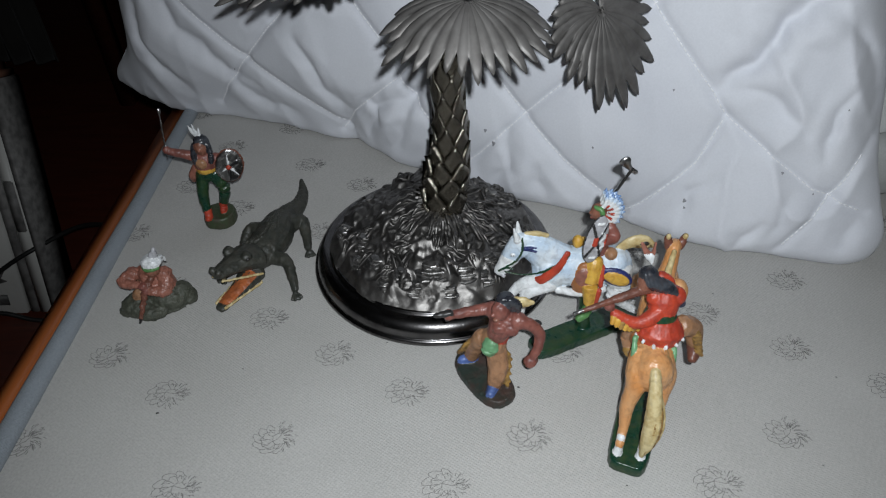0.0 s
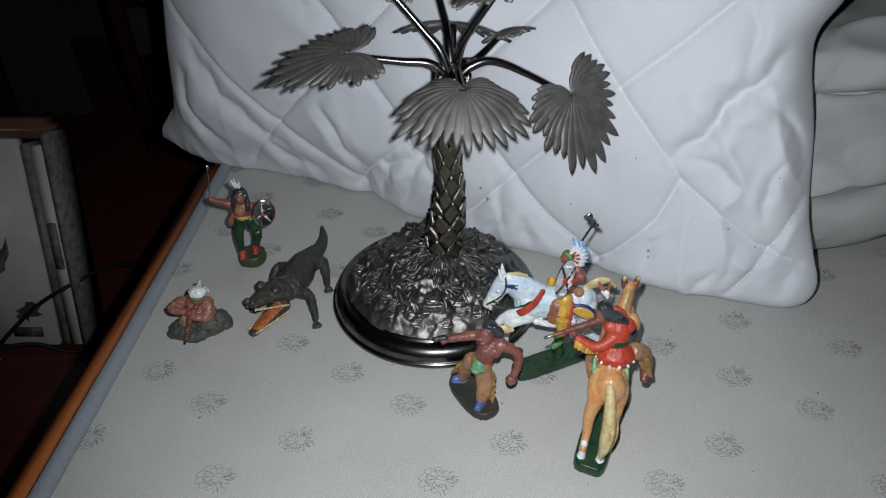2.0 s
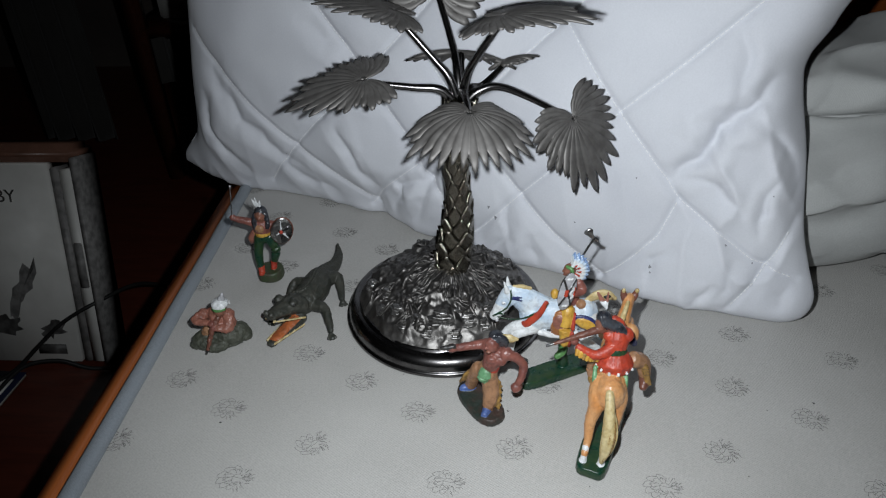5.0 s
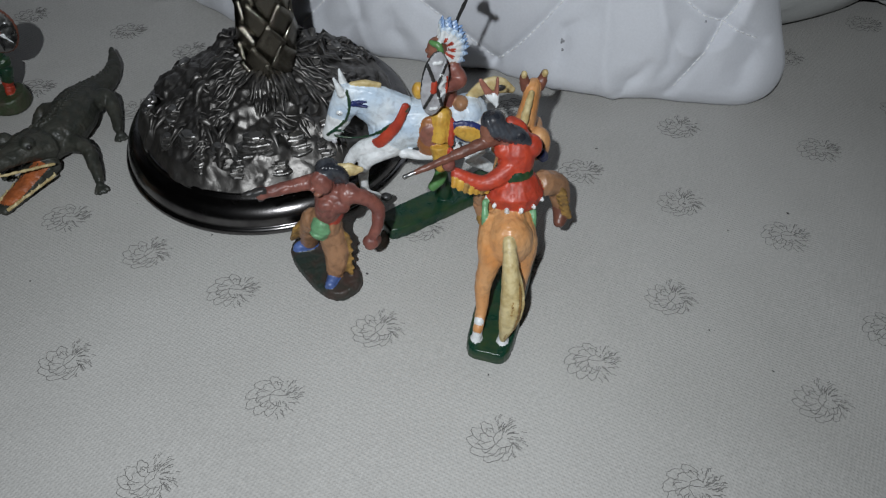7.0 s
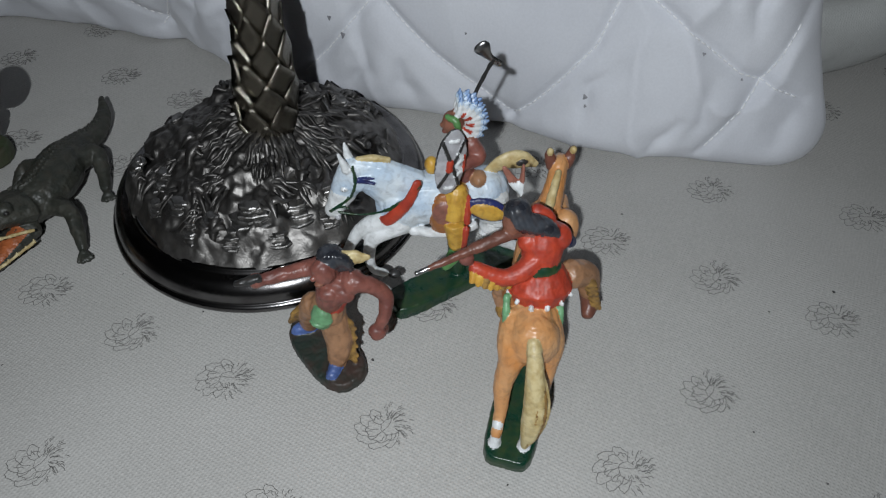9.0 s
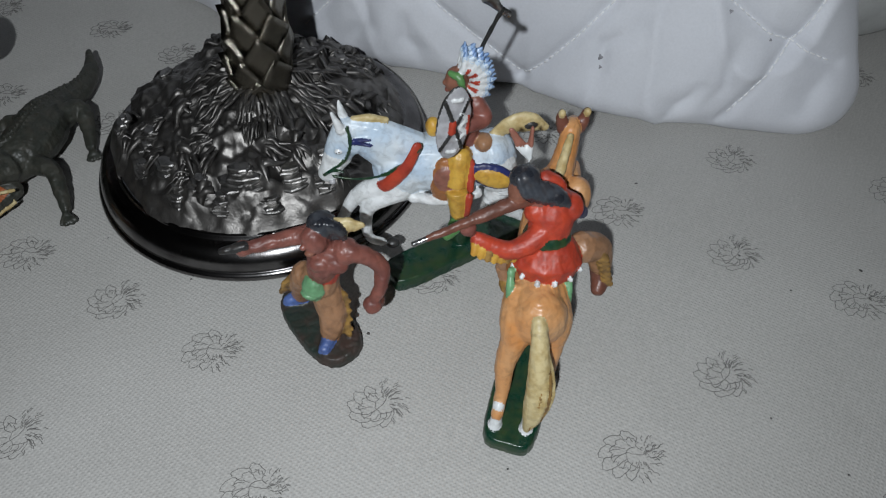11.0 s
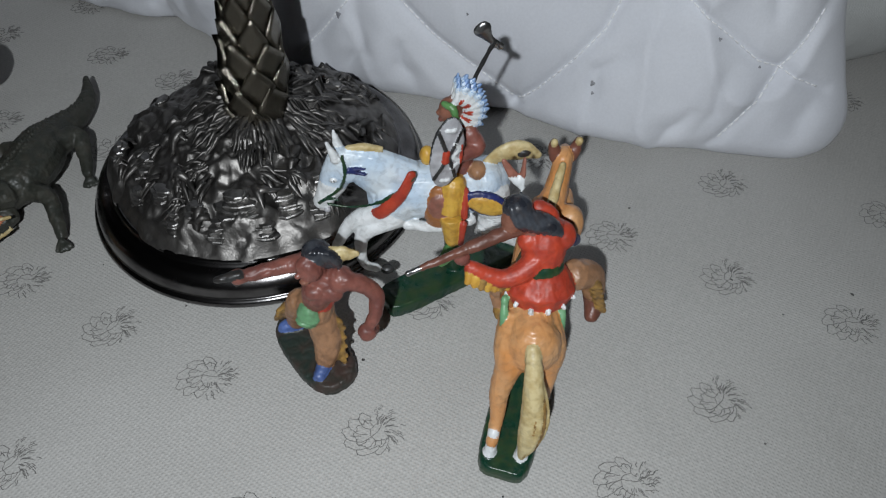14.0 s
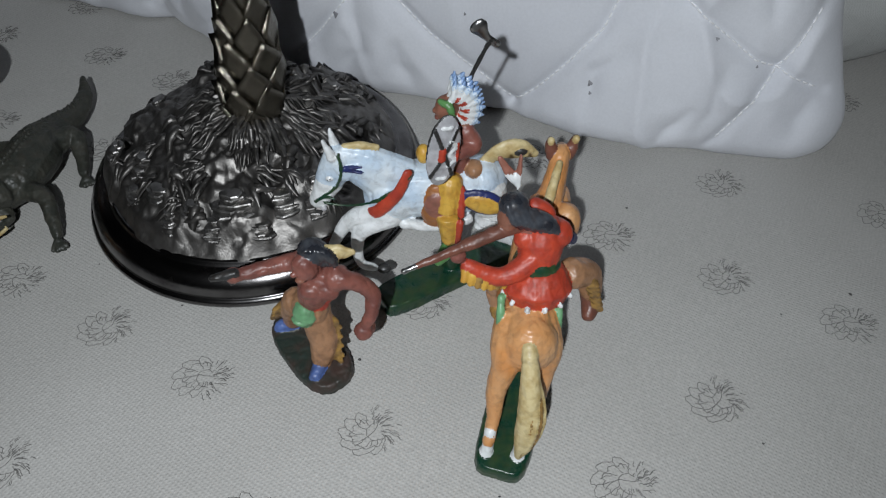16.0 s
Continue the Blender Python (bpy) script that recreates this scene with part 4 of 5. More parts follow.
def pistol_figure():
    s = Sculpt()
    s.slab((0.5, -0.5, 0.3), 48, 25, 6.5, M_BASE_DARK, turn=-57, squareness=2.8)
    s.tube([(6, -1, 36), (8, -6, 21), (6, -10, 10)], [6.2, 5.8, 4.4], M_TAN, side=1.1)
    s.tube([(-1, 3, 36), (-5, 8, 23), (-7, 12, 10)], [6.2, 5.4, 4.6], M_TAN)
    s.tube([(6, -9, 8), (5, -12, 8), (3, -17, 7.6)], [3.6, 3.4, 2.6], M_BLUE)
    s.tube([(-6, 12, 8), (-10, 11, 8), (-14, 10, 7.6)], [3.6, 3.4, 2.6], M_BLUE)
    for k in range(9):
        z = 30 - 2.4 * k
        s.tube([(12 - 0.1 * k, -3 - 0.8 * k, z), (15.0 - 0.1 * k + (k % 2), -4 - 0.8 * k, z - 2.4)], [2.0, 1.2], M_GOLD, sides=8)
        if k < 6:
            s.tube([(-8 - 0.7 * k, 6 + 0.8 * k, z), (-12 - 0.7 * k, 5 + 0.9 * k, z - 2.4)], [2.0, 1.2], M_GOLD, sides=8)
    s.tube([(3.5, -5.4, 42), (2.5, -6.6, 37), (2.5, -6.4, 33)], [3.0, 3.6, 2.4], M_MINT, side=1.5)
    s.tube([(5, 0, 36), (6, 0, 40)], [8.2, 7.6], M_TAN, side=1.15)
    s.tube([(8.2, -0.4, 42.8), (8.4, -0.5, 43.2)], [6.5, 6.5], M_RED, side=1.15)
    s.tube([(7, -0.5, 44), (9, -0.5, 51), (10.5, 0.5, 57)], [6.2, 7.2, 6.4], M_SKIN, side=1.25)
    s.ball((5, 4.5, 58), 5.4, M_SKIN).ball((18, -3, 57), 5.6, M_SKIN)
    s.ball((8, -6, 53.5), (5, 3.4, 4), M_SKIN).ball((14, -6.5, 52.5), (4.6, 3.2, 4), M_SKIN)
    s.tube([(4, 6, 58.5), (-7, 4, 58), (-20, 0.5, 58.5)], [4.0, 3.4, 2.7], M_SKIN)
    s.ball((-21, 0.5, 58.8), (3.6, 3.2, 3.4), M_SKIN)
    s.tube([(-20, 0, 60.5), (-25, -0.6, 60.2), (-29, -1.2, 59.8)], [2.2, 1.9, 1.5], M_BLACK)
    s.tube([(-21, 0, 60), (-22, -0.5, 56)], [1.9, 1.7], M_BLACK)
    s.tube([(19, -4, 58), (27, -4, 53), (31.5, -5, 47)], [4.2, 3.7, 3.4], M_SKIN)
    s.tube([(31.5, -5, 47), (30, -9, 40), (27, -11, 35)], [3.4, 3.0, 2.5], M_SKIN)
    s.ball((26, -11.5, 31.5), (4.2, 4.0, 4.0), M_SKIN).ball((29.5, -9, 30), (1.7, 2.5, 2.8), M_GUN)
    s.tube([(10, -0.5, 58), (9.5, -2, 63)], [4.0, 3.8], M_SKIN)
    s.ball((7.6, -4.2, 66.5), (5.0, 4.8, 6.2), M_SKIN, turn=(0, -12, 0))
    s.ball((3.3, -7.2, 66), 1.3, M_SKIN).ball((5.2, -7.8, 63), (2.2, 1.6, 1.1), M_FACE)
    s.ball((10.8, -0.2, 70.2), (6.0, 5.6, 5.8), M_HAIR)
    for k in range(7):
        a = -0.5 + k * 0.42
        s.tube([(11 + 3 * math.cos(a), -2, 74), (11 + 7 * math.cos(a), -3.5, 70 + 3 * math.sin(a)), (12 + 6.5 * math.cos(a), -2.5, 64.5)], [1.3, 1.6, 1.2], M_HAIR, sides=8)
    s.tube([(15, 0, 71), (20, -1, 70), (25.5, -2, 70.5)], [2.4, 3.9, 1.8], M_CREAM, side=0.55)
    ob = s.done("pistol_figure", "bare-chested painted toy figure firing a pistol, fringed trousers, dark oval base", "toy figure", group=TOYS, crease=0.3, rough=0.25)
    ob.location = (0.0425, 0.2705, 0.0004)


def shield_figure():
    s = Sculpt()
    s.slab((0.5, 0, 0.3), 25, 25, 10.5, M_MOSS, squareness=2.4)
    s.tube([(-4, 2, 46), (-7, -2, 31), (-6, -7, 17)], [5.4, 4.6, 3.5], M_BASE_GREEN)
    s.tube([(4, 3, 46), (9, 2, 32), (5.5, 2, 19)], [6.0, 5.0, 3.8], M_BASE_GREEN)
    s.tube([(-5.6, -7, 17), (-5, -9, 12.5), (-5, -12, 11.8)], [3.5, 3.2, 2.5], M_RED)
    s.tube([(5.2, 2, 19), (4.4, 1, 13), (4.6, -2, 12.5)], [3.5, 3.2, 2.5], M_RED)
    s.tube([(0, 3, 45), (-0.5, 2.6, 49)], [7.4, 7.0], M_BASE_GREEN, side=1.1)
    s.tube([(-0.5, 2.4, 50.3), (-0.5, 2.4, 51.5)], [7.2, 7.2], M_YELLOW, side=1.1)
    s.tube([(-9, 4, 50), (-13, 4, 43), (-14, 5, 38)], [3.6, 3.8, 2.2], M_CLAY)
    s.tube([(-0.5, 2.4, 52), (-0.5, 2.6, 58), (-0.5, 3, 62)], [6.6, 7.6, 6.2], M_SKIN, side=1.2)
    s.ball((-1, -3.8, 58), (4.4, 2.6, 4.2), M_TAN)
    s.tube([(-8, 3, 61), (-16, 2, 64), (-25, 1, 67)], [4.2, 3.6, 2.8], M_SKIN)
    s.ball((-26, 1, 68), 3.1, M_SKIN)
    s.tube([(-27, 1, 62), (-25, 1, 80), (-22.5, 1, 99)], [0.75, 0.75, 0.75], M_STEEL, sides=8)
    s.ball((-22.4, 1, 100.5), (1.3, 1.3, 2.6), M_STEEL)
    s.tube([(8, 3, 60), (14, 1, 57), (18, -1, 57)], [4.2, 3.6, 3.0], M_SKIN)
    s.ball((20, -3.5, 56.5), (11.0, 1.5, 16.5), M_GUN, turn=(6, 12, 14))
    s.ball((20, -4.6, 56.5), (9.8, 1.3, 14.9), M_STEEL, turn=(6, 12, 14))
    for k in range(6):
        a = 0.4 + k * math.pi / 3
        s.tube([(20 + 2.5 * math.cos(a), -6.0, 56.5 + 3.5 * math.sin(a)), (20 + 8 * math.cos(a), -5.9, 56.5 + 12 * math.sin(a))], [0.9, 0.7], M_WHITE if k % 2 else M_BLACK, sides=6)
    s.ball((20, -6.2, 56.5), 1.8, M_RED)
    s.tube([(-1, 2, 63), (0, 1, 68)], [3.6, 3.6], M_SKIN)
    s.ball((1, -0.4, 71), (5.0, 5.0, 6.4), M_FACE)
    s.ball((1, -5.2, 70.5), 1.3, M_FACE)
    s.ball((1.4, 2.0, 73.5), (6.2, 5.8, 6.6), M_HAIR)
    s.tube([(-4, 0, 73), (-5.4, -2, 66), (-5, -3.5, 59)], [2.2, 2.4, 1.8], M_HAIR)
    s.tube([(6.5, 0, 73), (7.4, -2, 66), (6.6, -3, 59)], [2.2, 2.4, 1.8], M_HAIR)
    for a, b in ((-5, 88), (-2, 89), (2, 86)):
        s.tube([(1, 2, 77), (0.5 + a * 0.6, 2, 82), (a, 2, b)], [1.2, 1.9, 0.7], M_WHITE, side=0.6, sides=8)
    ob = s.done("shield_figure", "painted toy warrior with silver shield and raised spear, round green base", "toy figure", group=TOYS, crease=0.3, rough=0.2)
    ob.location = (-0.1635, 0.4345, 0.0004)


def rifle_figure():
    s = Sculpt()
    s.ball((-12, -3, 6.5), (14, 12, 8.6), M_STONE).ball((8, 3, 9), (15, 12, 11), M_STONE)
    s.ball((17, 6, 11), (8.5, 8.5, 8), M_STONE).ball((-3, -9, 5), (13, 8, 6), M_STONE).ball((22, 6, 6), (6, 7, 6.2), M_STONE)
    s.ball((-20, -6, 4), (7, 7, 4.5), M_STONE).ball((0, 2, 3), (22, 13, 3.2), M_STONE)
    s.tube([(6, 7, 16), (1, 4, 26), (-1, 3, 33)], [9.5, 9.0, 7.6], M_CLAY, side=1.25)
    s.tube([(-7, 2, 22), (-11, -3, 14)], [5.5, 4.5], M_TAN)
    s.ball((-11, 1, 33), 5.4, M_CLAY).ball((11, 2, 32), 6.0, M_CLAY)
    s.tube([(-11, 1, 33), (-17, -4, 30), (-5, -8, 30)], [4.8, 4.4, 3.0], M_CLAY)
    s.tube([(12, 2, 32), (12, -6, 23), (3, -9, 26)], [5.2, 4.6, 3.0], M_CLAY)
    s.ball((-1, -9, 30), 3.0, M_SKIN).ball((1, -10, 26), 2.9, M_SKIN)
    s.tube([(4, -3, 34), (-1, -11, 24), (-6, -19, 8)], [2.5, 2.3, 1.5], M_GUN)
    s.tube([(-6, -19, 8), (-7, -20.5, 5)], [1.2, 1.0], M_BLACK)
    s.ball((6, -1, 39.5), (5.4, 5.4, 6), M_FACE)
    s.tube([(0.8, -3, 43.0), (6, -6.2, 42.6), (11.6, -3, 42.6)], [1.3, 1.4, 1.3], M_GREEN)
    s.ball((6.6, 0.4, 45.8), (7.6, 7.0, 4.4), M_WHITE)
    s.tube([(8, 1, 48), (9.5, 2, 52), (10, 3, 55)], [3.0, 2.6, 1.2], M_GREY)
    for k in range(5):
        s.tube([(3 + 2 * k, 4, 46), (1 + 2.6 * k, 8, 43), (0.5 + 2.9 * k, 10, 38)], [1.7, 1.7, 0.9], M_WHITE, side=0.7, sides=8)
    ob = s.done("rifle_figure", "painted toy figure aiming a rifle over a grey-green rock", "toy figure", group=TOYS, rough=0.9)
    ob.location = (-0.1825, 0.3375, 0.0002)
    ob.scale = (0.93, 0.93, 0.95)


def crocodile():
    s = Sculpt()
    s.tube([(-7, -13, 14), (0, -2, 14.5), (4, 12, 14.5), (5, 26, 13.5), (8, 42, 10.5), (14, 60, 8.0), (15, 76, 8.5), (12, 90, 12)], [10, 12.0, 12.6, 11.6, 8.6, 5.8, 4.0, 1.3], M_CROC, side=1.12)
    s.tube([(-7, -13, 17), (-12, -22, 21.5), (-18, -33, 24), (-22.5, -41, 25.5)], [9.4, 7.6, 5.2, 4.0], M_CROC, side=1.5)
    s.ball((-20, -20, 27.5), (3.8, 4.6, 3.6), M_CROC).ball((-6.0, -25, 27), (3.8, 4.6, 3.6), M_CROC)
    s.ball((-25.5, -41.5, 29), 2.5, M_CROC).ball((-20.5, -44, 29), 2.5, M_CROC)
    s.ball((-4.2, -28.5, 27.4), 1.4, M_BLACK)
    s.tube([(-6, -20, 8), (-13, -36, 6.2), (-19, -48, 5.0), (-22, -54, 4.6)], [6.5, 4.6, 3.2, 2.6], M_CROC, side=1.55)
    s.tube([(-7, -24, 9.6), (-13, -37, 7.8), (-19, -48, 6.2), (-21, -52, 5.6)], [4.0, 3.0, 2.4, 1.8], M_TONGUE, side=1.9)
    for sd in (-1, 1):
        low, high = [], []
        for k in range(7):
            t = k / 6
            x, y = -5 - 17 * t + sd * (9.6 - 5.0 * t) * 0.86, -28 - 25 * t - sd * (9.6 - 5.0 * t) * 0.50
            low.append((x, y, 9.2 - 3.0 * t))
            high.append((x + 1.0 - 2.0 * t, y + 3.0 + 7.0 * t, 15.0 + 7.2 * t))
            s.tube([(x, y, 9.2 - 3.0 * t), (x, y, 11.0 - 3.0 * t)], [0.8, 0.4], M_CREAM, sides=6)
        s.tube(low, [0.95], M_CREAM, sides=8).tube(high, [0.95], M_CREAM, sides=8)
    s.tube([(8, -10, 13), (18, -15, 13), (23, -25, 9), (26.5, -35, 4)], [5.8, 4.6, 3.7, 2.9], M_CROC)
    s.tube([(10, 22, 13), (21, 33, 13.5), (26, 22, 8), (29, 10, 4)], [7, 5.2, 3.9, 2.9], M_CROC)
    s.tube([(-4, 22, 12), (-16, 26, 11.5), (-21, 19, 7), (-21, 11, 4)], [6.4, 4.6, 3.6, 2.8], M_CROC)
    s.tube([(-14, -10, 12), (-23, -10, 11), (-27, -18, 4)], [6, 4.6, 3.4], M_CROC)
    for fx, fy, ax in ((27, -38, -1.2), (30, 8, -1.3), (-22, 9, -1.9), (-28, -20, -2.0)):
        for d in (-0.7, -0.25, 0.25, 0.7):
            s.tube([(fx, fy, 3.4), (fx + 5.5 * math.cos(ax + d), fy + 5.5 * math.sin(ax + d), 1.6)], [1.9, 1.2], M_CROC, sides=8)
    back = spline([(-6, -8, 26), (1, 0, 26.6), (4, 12, 27), (5, 26, 25), (8, 42, 19), (14, 60, 13.8), (15, 76, 12.4), (12.4, 88, 13.4)], 34)
    for k, p in enumerate(back[:26]):
        for off in ((-4.6, -1.6, 1.6, 4.6) if k < 17 else (-1.5, 1.5) if k < 27 else (0,)):
            s.tube([(p[0] + off, p[1], p[2] - 1.6 - 0.10 * off * off * 0.6), (p[0] + off, p[1] + 1.2, p[2] + 0.6 - 0.06 * off * off)], [1.5, 0.6], M_CROC, sides=6)
    ob = s.done("crocodile", "dark grey-green toy crocodile with open orange mouth on the mattress", "toy crocodile", group=TOYS, rough=0.5, smooth=1)
    ob.location = (-0.115, 0.385, 0.0003)


def white_horse_rider():
    s = Sculpt()
    s.slab((3, 0, 0.3), 80, 18, 8, M_BASE_GREEN, turn=25, squareness=7)
    s.tube([(2, 1, 6), (0, 1, 30), (0, 0, 48)], [5, 3.5, 6], M_BASE_GREEN)
    # horse
    s.tube([(-27, 0, 60), (-12, 0, 62), (4, 0, 61), (15, 0, 64)], [11.5, 13.8, 12.8, 12.0], M_PALEBLUE, side=0.78)
    s.tube([(-22, 0, 67), (-33, 0, 76), (-42, 0, 81)], [13, 10.5, 7.6], M_PALEBLUE, side=0.58)
    s.tube([(-43, 0, 81), (-48, 0, 72), (-52, 0, 63)], [7.6, 6.4, 4.6], M_PALEBLUE, side=0.68)
    s.tube([(-49, 0, 69.5), (-52, 0, 64), (-55, 0, 58.5)], [6.1, 5.0, 4.2], M_WHITE, side=0.75)
    s.ball((-53, -3.2, 57), (1.4, 1.0, 1.2), M_GREY).ball((-43, -2.6, 77), (5.2, 3.2, 5.4), M_PALEBLUE)
    s.ball((-24, -6, 60), (8, 4.6, 11), M_PALEBLUE, turn=(0, -25, 0)).tube([(-20, -8.5, 50), (-6, -9, 47.5), (8, -8.5, 50)], [2.4, 2.6, 2.4], M_WHITE)
    s.tube([(-46, -3, 85), (-48.5, -3.4, 94)], [2.3, 0.7], M_WHITE, sides=8)
    s.tube([(-45, 3, 86), (-46, 3.4, 94)], [2.3, 0.7], M_WHITE, sides=8)
    s.tube([(-41, 0, 87.8), (-35, 0, 87.8), (-28, 0, 86.2)], [1.1, 1.6, 1.2], M_CREAM)
    s.ball((-48.3, -4.6, 75), (1.5, 0.9, 1.2), M_WHITE).ball((-48.4, -5.2, 75), (0.8, 0.7, 0.8), M_BLACK)
    s.tube([(-27, -5, 56), (-42, -5, 51), (-49.5, -5, 40), (-54, -5, 29)], [6.0, 3.8, 2.5, 2.1], M_WHITE)
    s.ball((-54.5, -5, 24.5), (4.2, 3.2, 2.4), M_CREAM)
    s.tube([(-25, -6, 53), (-38, -8, 47), (-41, -8, 36), (-40.5, -8, 25), (-35, -8, 21)], [5.6, 3.8, 2.7, 2.2, 2.1], M_WHITE)
    s.ball((-30.5, -8, 19.5), (3.4, 2.6, 2.2), M_BLACK)
    s.tube([(15, -3, 62), (18, -5, 50), (15, -6, 42), (24, -5, 33), (32, -4, 26)], [9.5, 7.0, 4.4, 3.0, 2.4], M_WHITE)
    s.tube([(15, 5, 62), (18, 6, 50), (16, 6, 42), (27, 6, 36), (36, 6, 30)], [10, 7.5, 4.8, 3.2, 2.6], M_PALEBLUE)
    s.ball((14, -1, 66), (8, 9.6, 10), M_PALEBLUE)
    s.tube([(15, 0, 75), (21, 0, 79.5), (28, 0, 80.5), (35.5, 0, 77)], [2.6, 4.2, 5.0, 2.0], M_CREAM, side=0.5)
    # black ball painted on in place of the dark hole through the tail
    s.ball((29, -2.6, 80.5), (2.6, 0.9, 1.6), M_BLACK)
    # harness
    s.tube([(-43.5, -4.6, 88), (-43, -5.6, 80), (-46, -5.4, 71), (-52, -4.4, 65)], [0.6], M_BASE_GREEN, sides=8)
    s.tube([(-56, -3.0, 61), (-52, -4.4, 64.5), (-47.5, -5.0, 64)], [0.6], M_BASE_GREEN, sides=8)
    s.tube([(-52, -4.0, 61), (-41, -6.0, 60.5), (-29, -9.0, 66), (-16, -9.5, 78)], [0.6], M_BASE_GREEN, sides=8)
    s.tube([(-17, -8.5, 79), (-22, -10.2, 69), (-30, -9.8, 60), (-35, -6.0, 55)], [2.3, 2.8, 2.8, 2.2], M_RED, side=0.55)
    s.tube([(-42, -5.0, 80.5), (-35, -6.6, 82)], [0.9, 0.6], M_NAVY, sides=8).tube([(-42, -5.2, 80), (-35, -6.8, 79)], [0.9, 0.6], M_NAVY, sides=8)
    s.ball((-6, -8.6, 59), (7, 3.8, 12.5), M_SADDLE).ball((-6, -10.8, 62), (5, 2.6, 7), M_CLAY)
    s.ball((10, -3, 74), (3.8, 4.5, 3.4), M_TAN)
    s.ball((13.0, -12.0, 63), (10.5, 2.4, 6.4), M_NAVY, turn=(0, 24, -6)).ball((13.0, -13.4, 63), (8.2, 1.9, 4.6), M_YELLOW, turn=(0, 24, -6))
    s.tube([(16, -9, 54), (20, -9, 62)], [2.6, 2.4], M_MOSS)
    # rider
    s.tube([(0, -7, 71), (-1.5, -12, 58), (-1, -13, 43)], [5.4, 4.6, 3.5], M_YELLOW)
    s.tube([(4.4, -10, 70), (3.6, -15, 57), (2.4, -15, 42)], [1.4, 1.6, 1.3], M_RED, sides=8)
    s.tube([(-1, -13, 38), (-3, -14, 34), (-6.5, -16, 31.5)], [3.4, 3.3, 2.4], M_GREEN)
    s.tube([(1, 1, 70), (3, 1, 84), (4.5, 1, 95)], [5.6, 6.0, 5.4], M_SKIN, side=1.1)
    s.tube([(-4, 7, 72), (-8, 12, 60), (-6, 12, 46)], [6, 5, 4], M_YELLOW)
    s.ball((-10, 0, 81), (3.2, 3.6, 4.4), M_YELLOW)
    s.tube([(6, -4, 95), (9, -7, 90), (3, -11, 90)], [3.6, 3.4, 2.6], M_SKIN)
    s.tube([(7, 6, 95), (12, 7, 98), (10, 7, 103)], [3.4, 2.8, 2.2], M_SKIN)
    s.ball((9.5, 6.5, 105), 2.3, M_SKIN)
    s.tube([(7, 6.5, 106), (10.5, 6.5, 116), (15.5, 6.5, 127)], [0.9, 0.9, 0.9], M_BLACK, sides=8)
    s.tube([(11.0, 6.5, 132.5), (14, 6.5, 128.5), (18, 6.5, 125)], [3.6, 1.7, 1.7], M_STEEL, side=0.35)
    s.tube([(3, 0, 96), (0.8, 0, 100)], [3.6, 3.6], M_SKIN)
    s.ball((-1.0, -0.5, 103.6), (4.5, 4.5, 5.6), M_FACE)
    s.ball((-5.3, -0.8, 103), 1.2, M_FACE).ball((-4.6, -1.6, 100.6), (1.2, 1.6, 0.8), M_SKIN)
    s.tube([(-3.6, -2.6, 108.4), (0, -5.2, 107), (1.2, -5.6, 100)], [1.2, 1.5, 1.2], M_GREEN, sides=8)
    s.tube([(5, -3, 99), (7, -4.6, 95), (7.5, -5, 91)], [1.9, 1.7, 1.0], M_FACE, sides=8)
    # bonnet: a row of striped quill wraps, then white feathers with blue tips
    for side in (-1, 0, 1):
        for k in range(10):
            a = radians(88 - k * 17)
            y = side * 2.9 - 0.5
            ca, sa = math.cos(a), math.sin(a)
            s.tube([(0.5 + 4.4 * ca, y, 104.5 + 5.2 * sa), (0.9 + 5.7 * ca, y * 1.15, 104.5 + 6.6 * sa)], [1.5, 1.5], M_RED if k % 2 else M_WHITE, side=0.8, sides=8)
            s.tube([(1.0 + 6.0 * ca, y * 1.12, 104.5 + 6.9 * sa), (1.3 + 8.2 * ca, y * 1.06, 104.5 + 9.6 * sa)], [1.55, 1.6], M_WHITE, side=0.8, sides=8)
            s.tube([(1.3 + 8.4 * ca, y * 1.04, 104.5 + 9.8 * sa), (1.6 + 9.4 * ca, y * 1.0, 104.5 + 11.0 * sa)], [1.6, 1.5], M_PALEBLUE, side=0.8, sides=8)
            s.tube([(1.6 + 9.6 * ca, y, 104.5 + 11.2 * sa), (1.8 + 11.4 * ca, y * 0.9, 104.5 + 13.2 * sa)], [1.5, 0.6], M_FEATHER, side=0.8, sides=8)
    e = Euler((0, radians(6), radians(12))).to_matrix()

    def on_shield(x, z, out=1.5):
        k = max(0.0, 1 - (x / 7.0) ** 2 - (z / 17.0) ** 2)
        return tuple(Vector((-3.5, -14.3, 94)) + e @ Vector((x, -out * math.sqrt(k) - 0.25, z)))

    s.ball((-3.5, -13.9, 94), (6.9, 1.5, 17.2), M_BLACK, turn=(0, 6, 12)).ball((-3.5, -14.3, 94), (6.4, 1.6, 16.7), M_GREY, turn=(0, 8, 12))
    for dx, dz in ((-4.6, 11.5), (4.6, 11.5), (-4.6, -11.5), (4.6, -11.5)):
        s.tube([on_shield(0, 0), on_shield(dx * 0.5, dz * 0.5), on_shield(dx, dz)], [0.65], M_BLACK, sides=6)
    s.tube([on_shield(2.0, -6), on_shield(4.2, -3), on_shield(2.2, 0), on_shield(4.2, 3), on_shield(2.0, 6)], [0.75], M_WHITE, sides=6)
    s.tube([on_shield(5.2, -4), on_shield(5.4, 0), on_shield(5.2, 4)], [0.7], M_RED, sides=6)
    for dz in (-12, 12):
        s.tube([on_shield(-1.5, dz), on_shield(1.5, dz)], [0.9], M_WHITE, sides=6)
    s.tube([on_shield(-1.0, -2.2), on_shield(-1.0, 2.2)], [1.3], M_RED, sides=8)
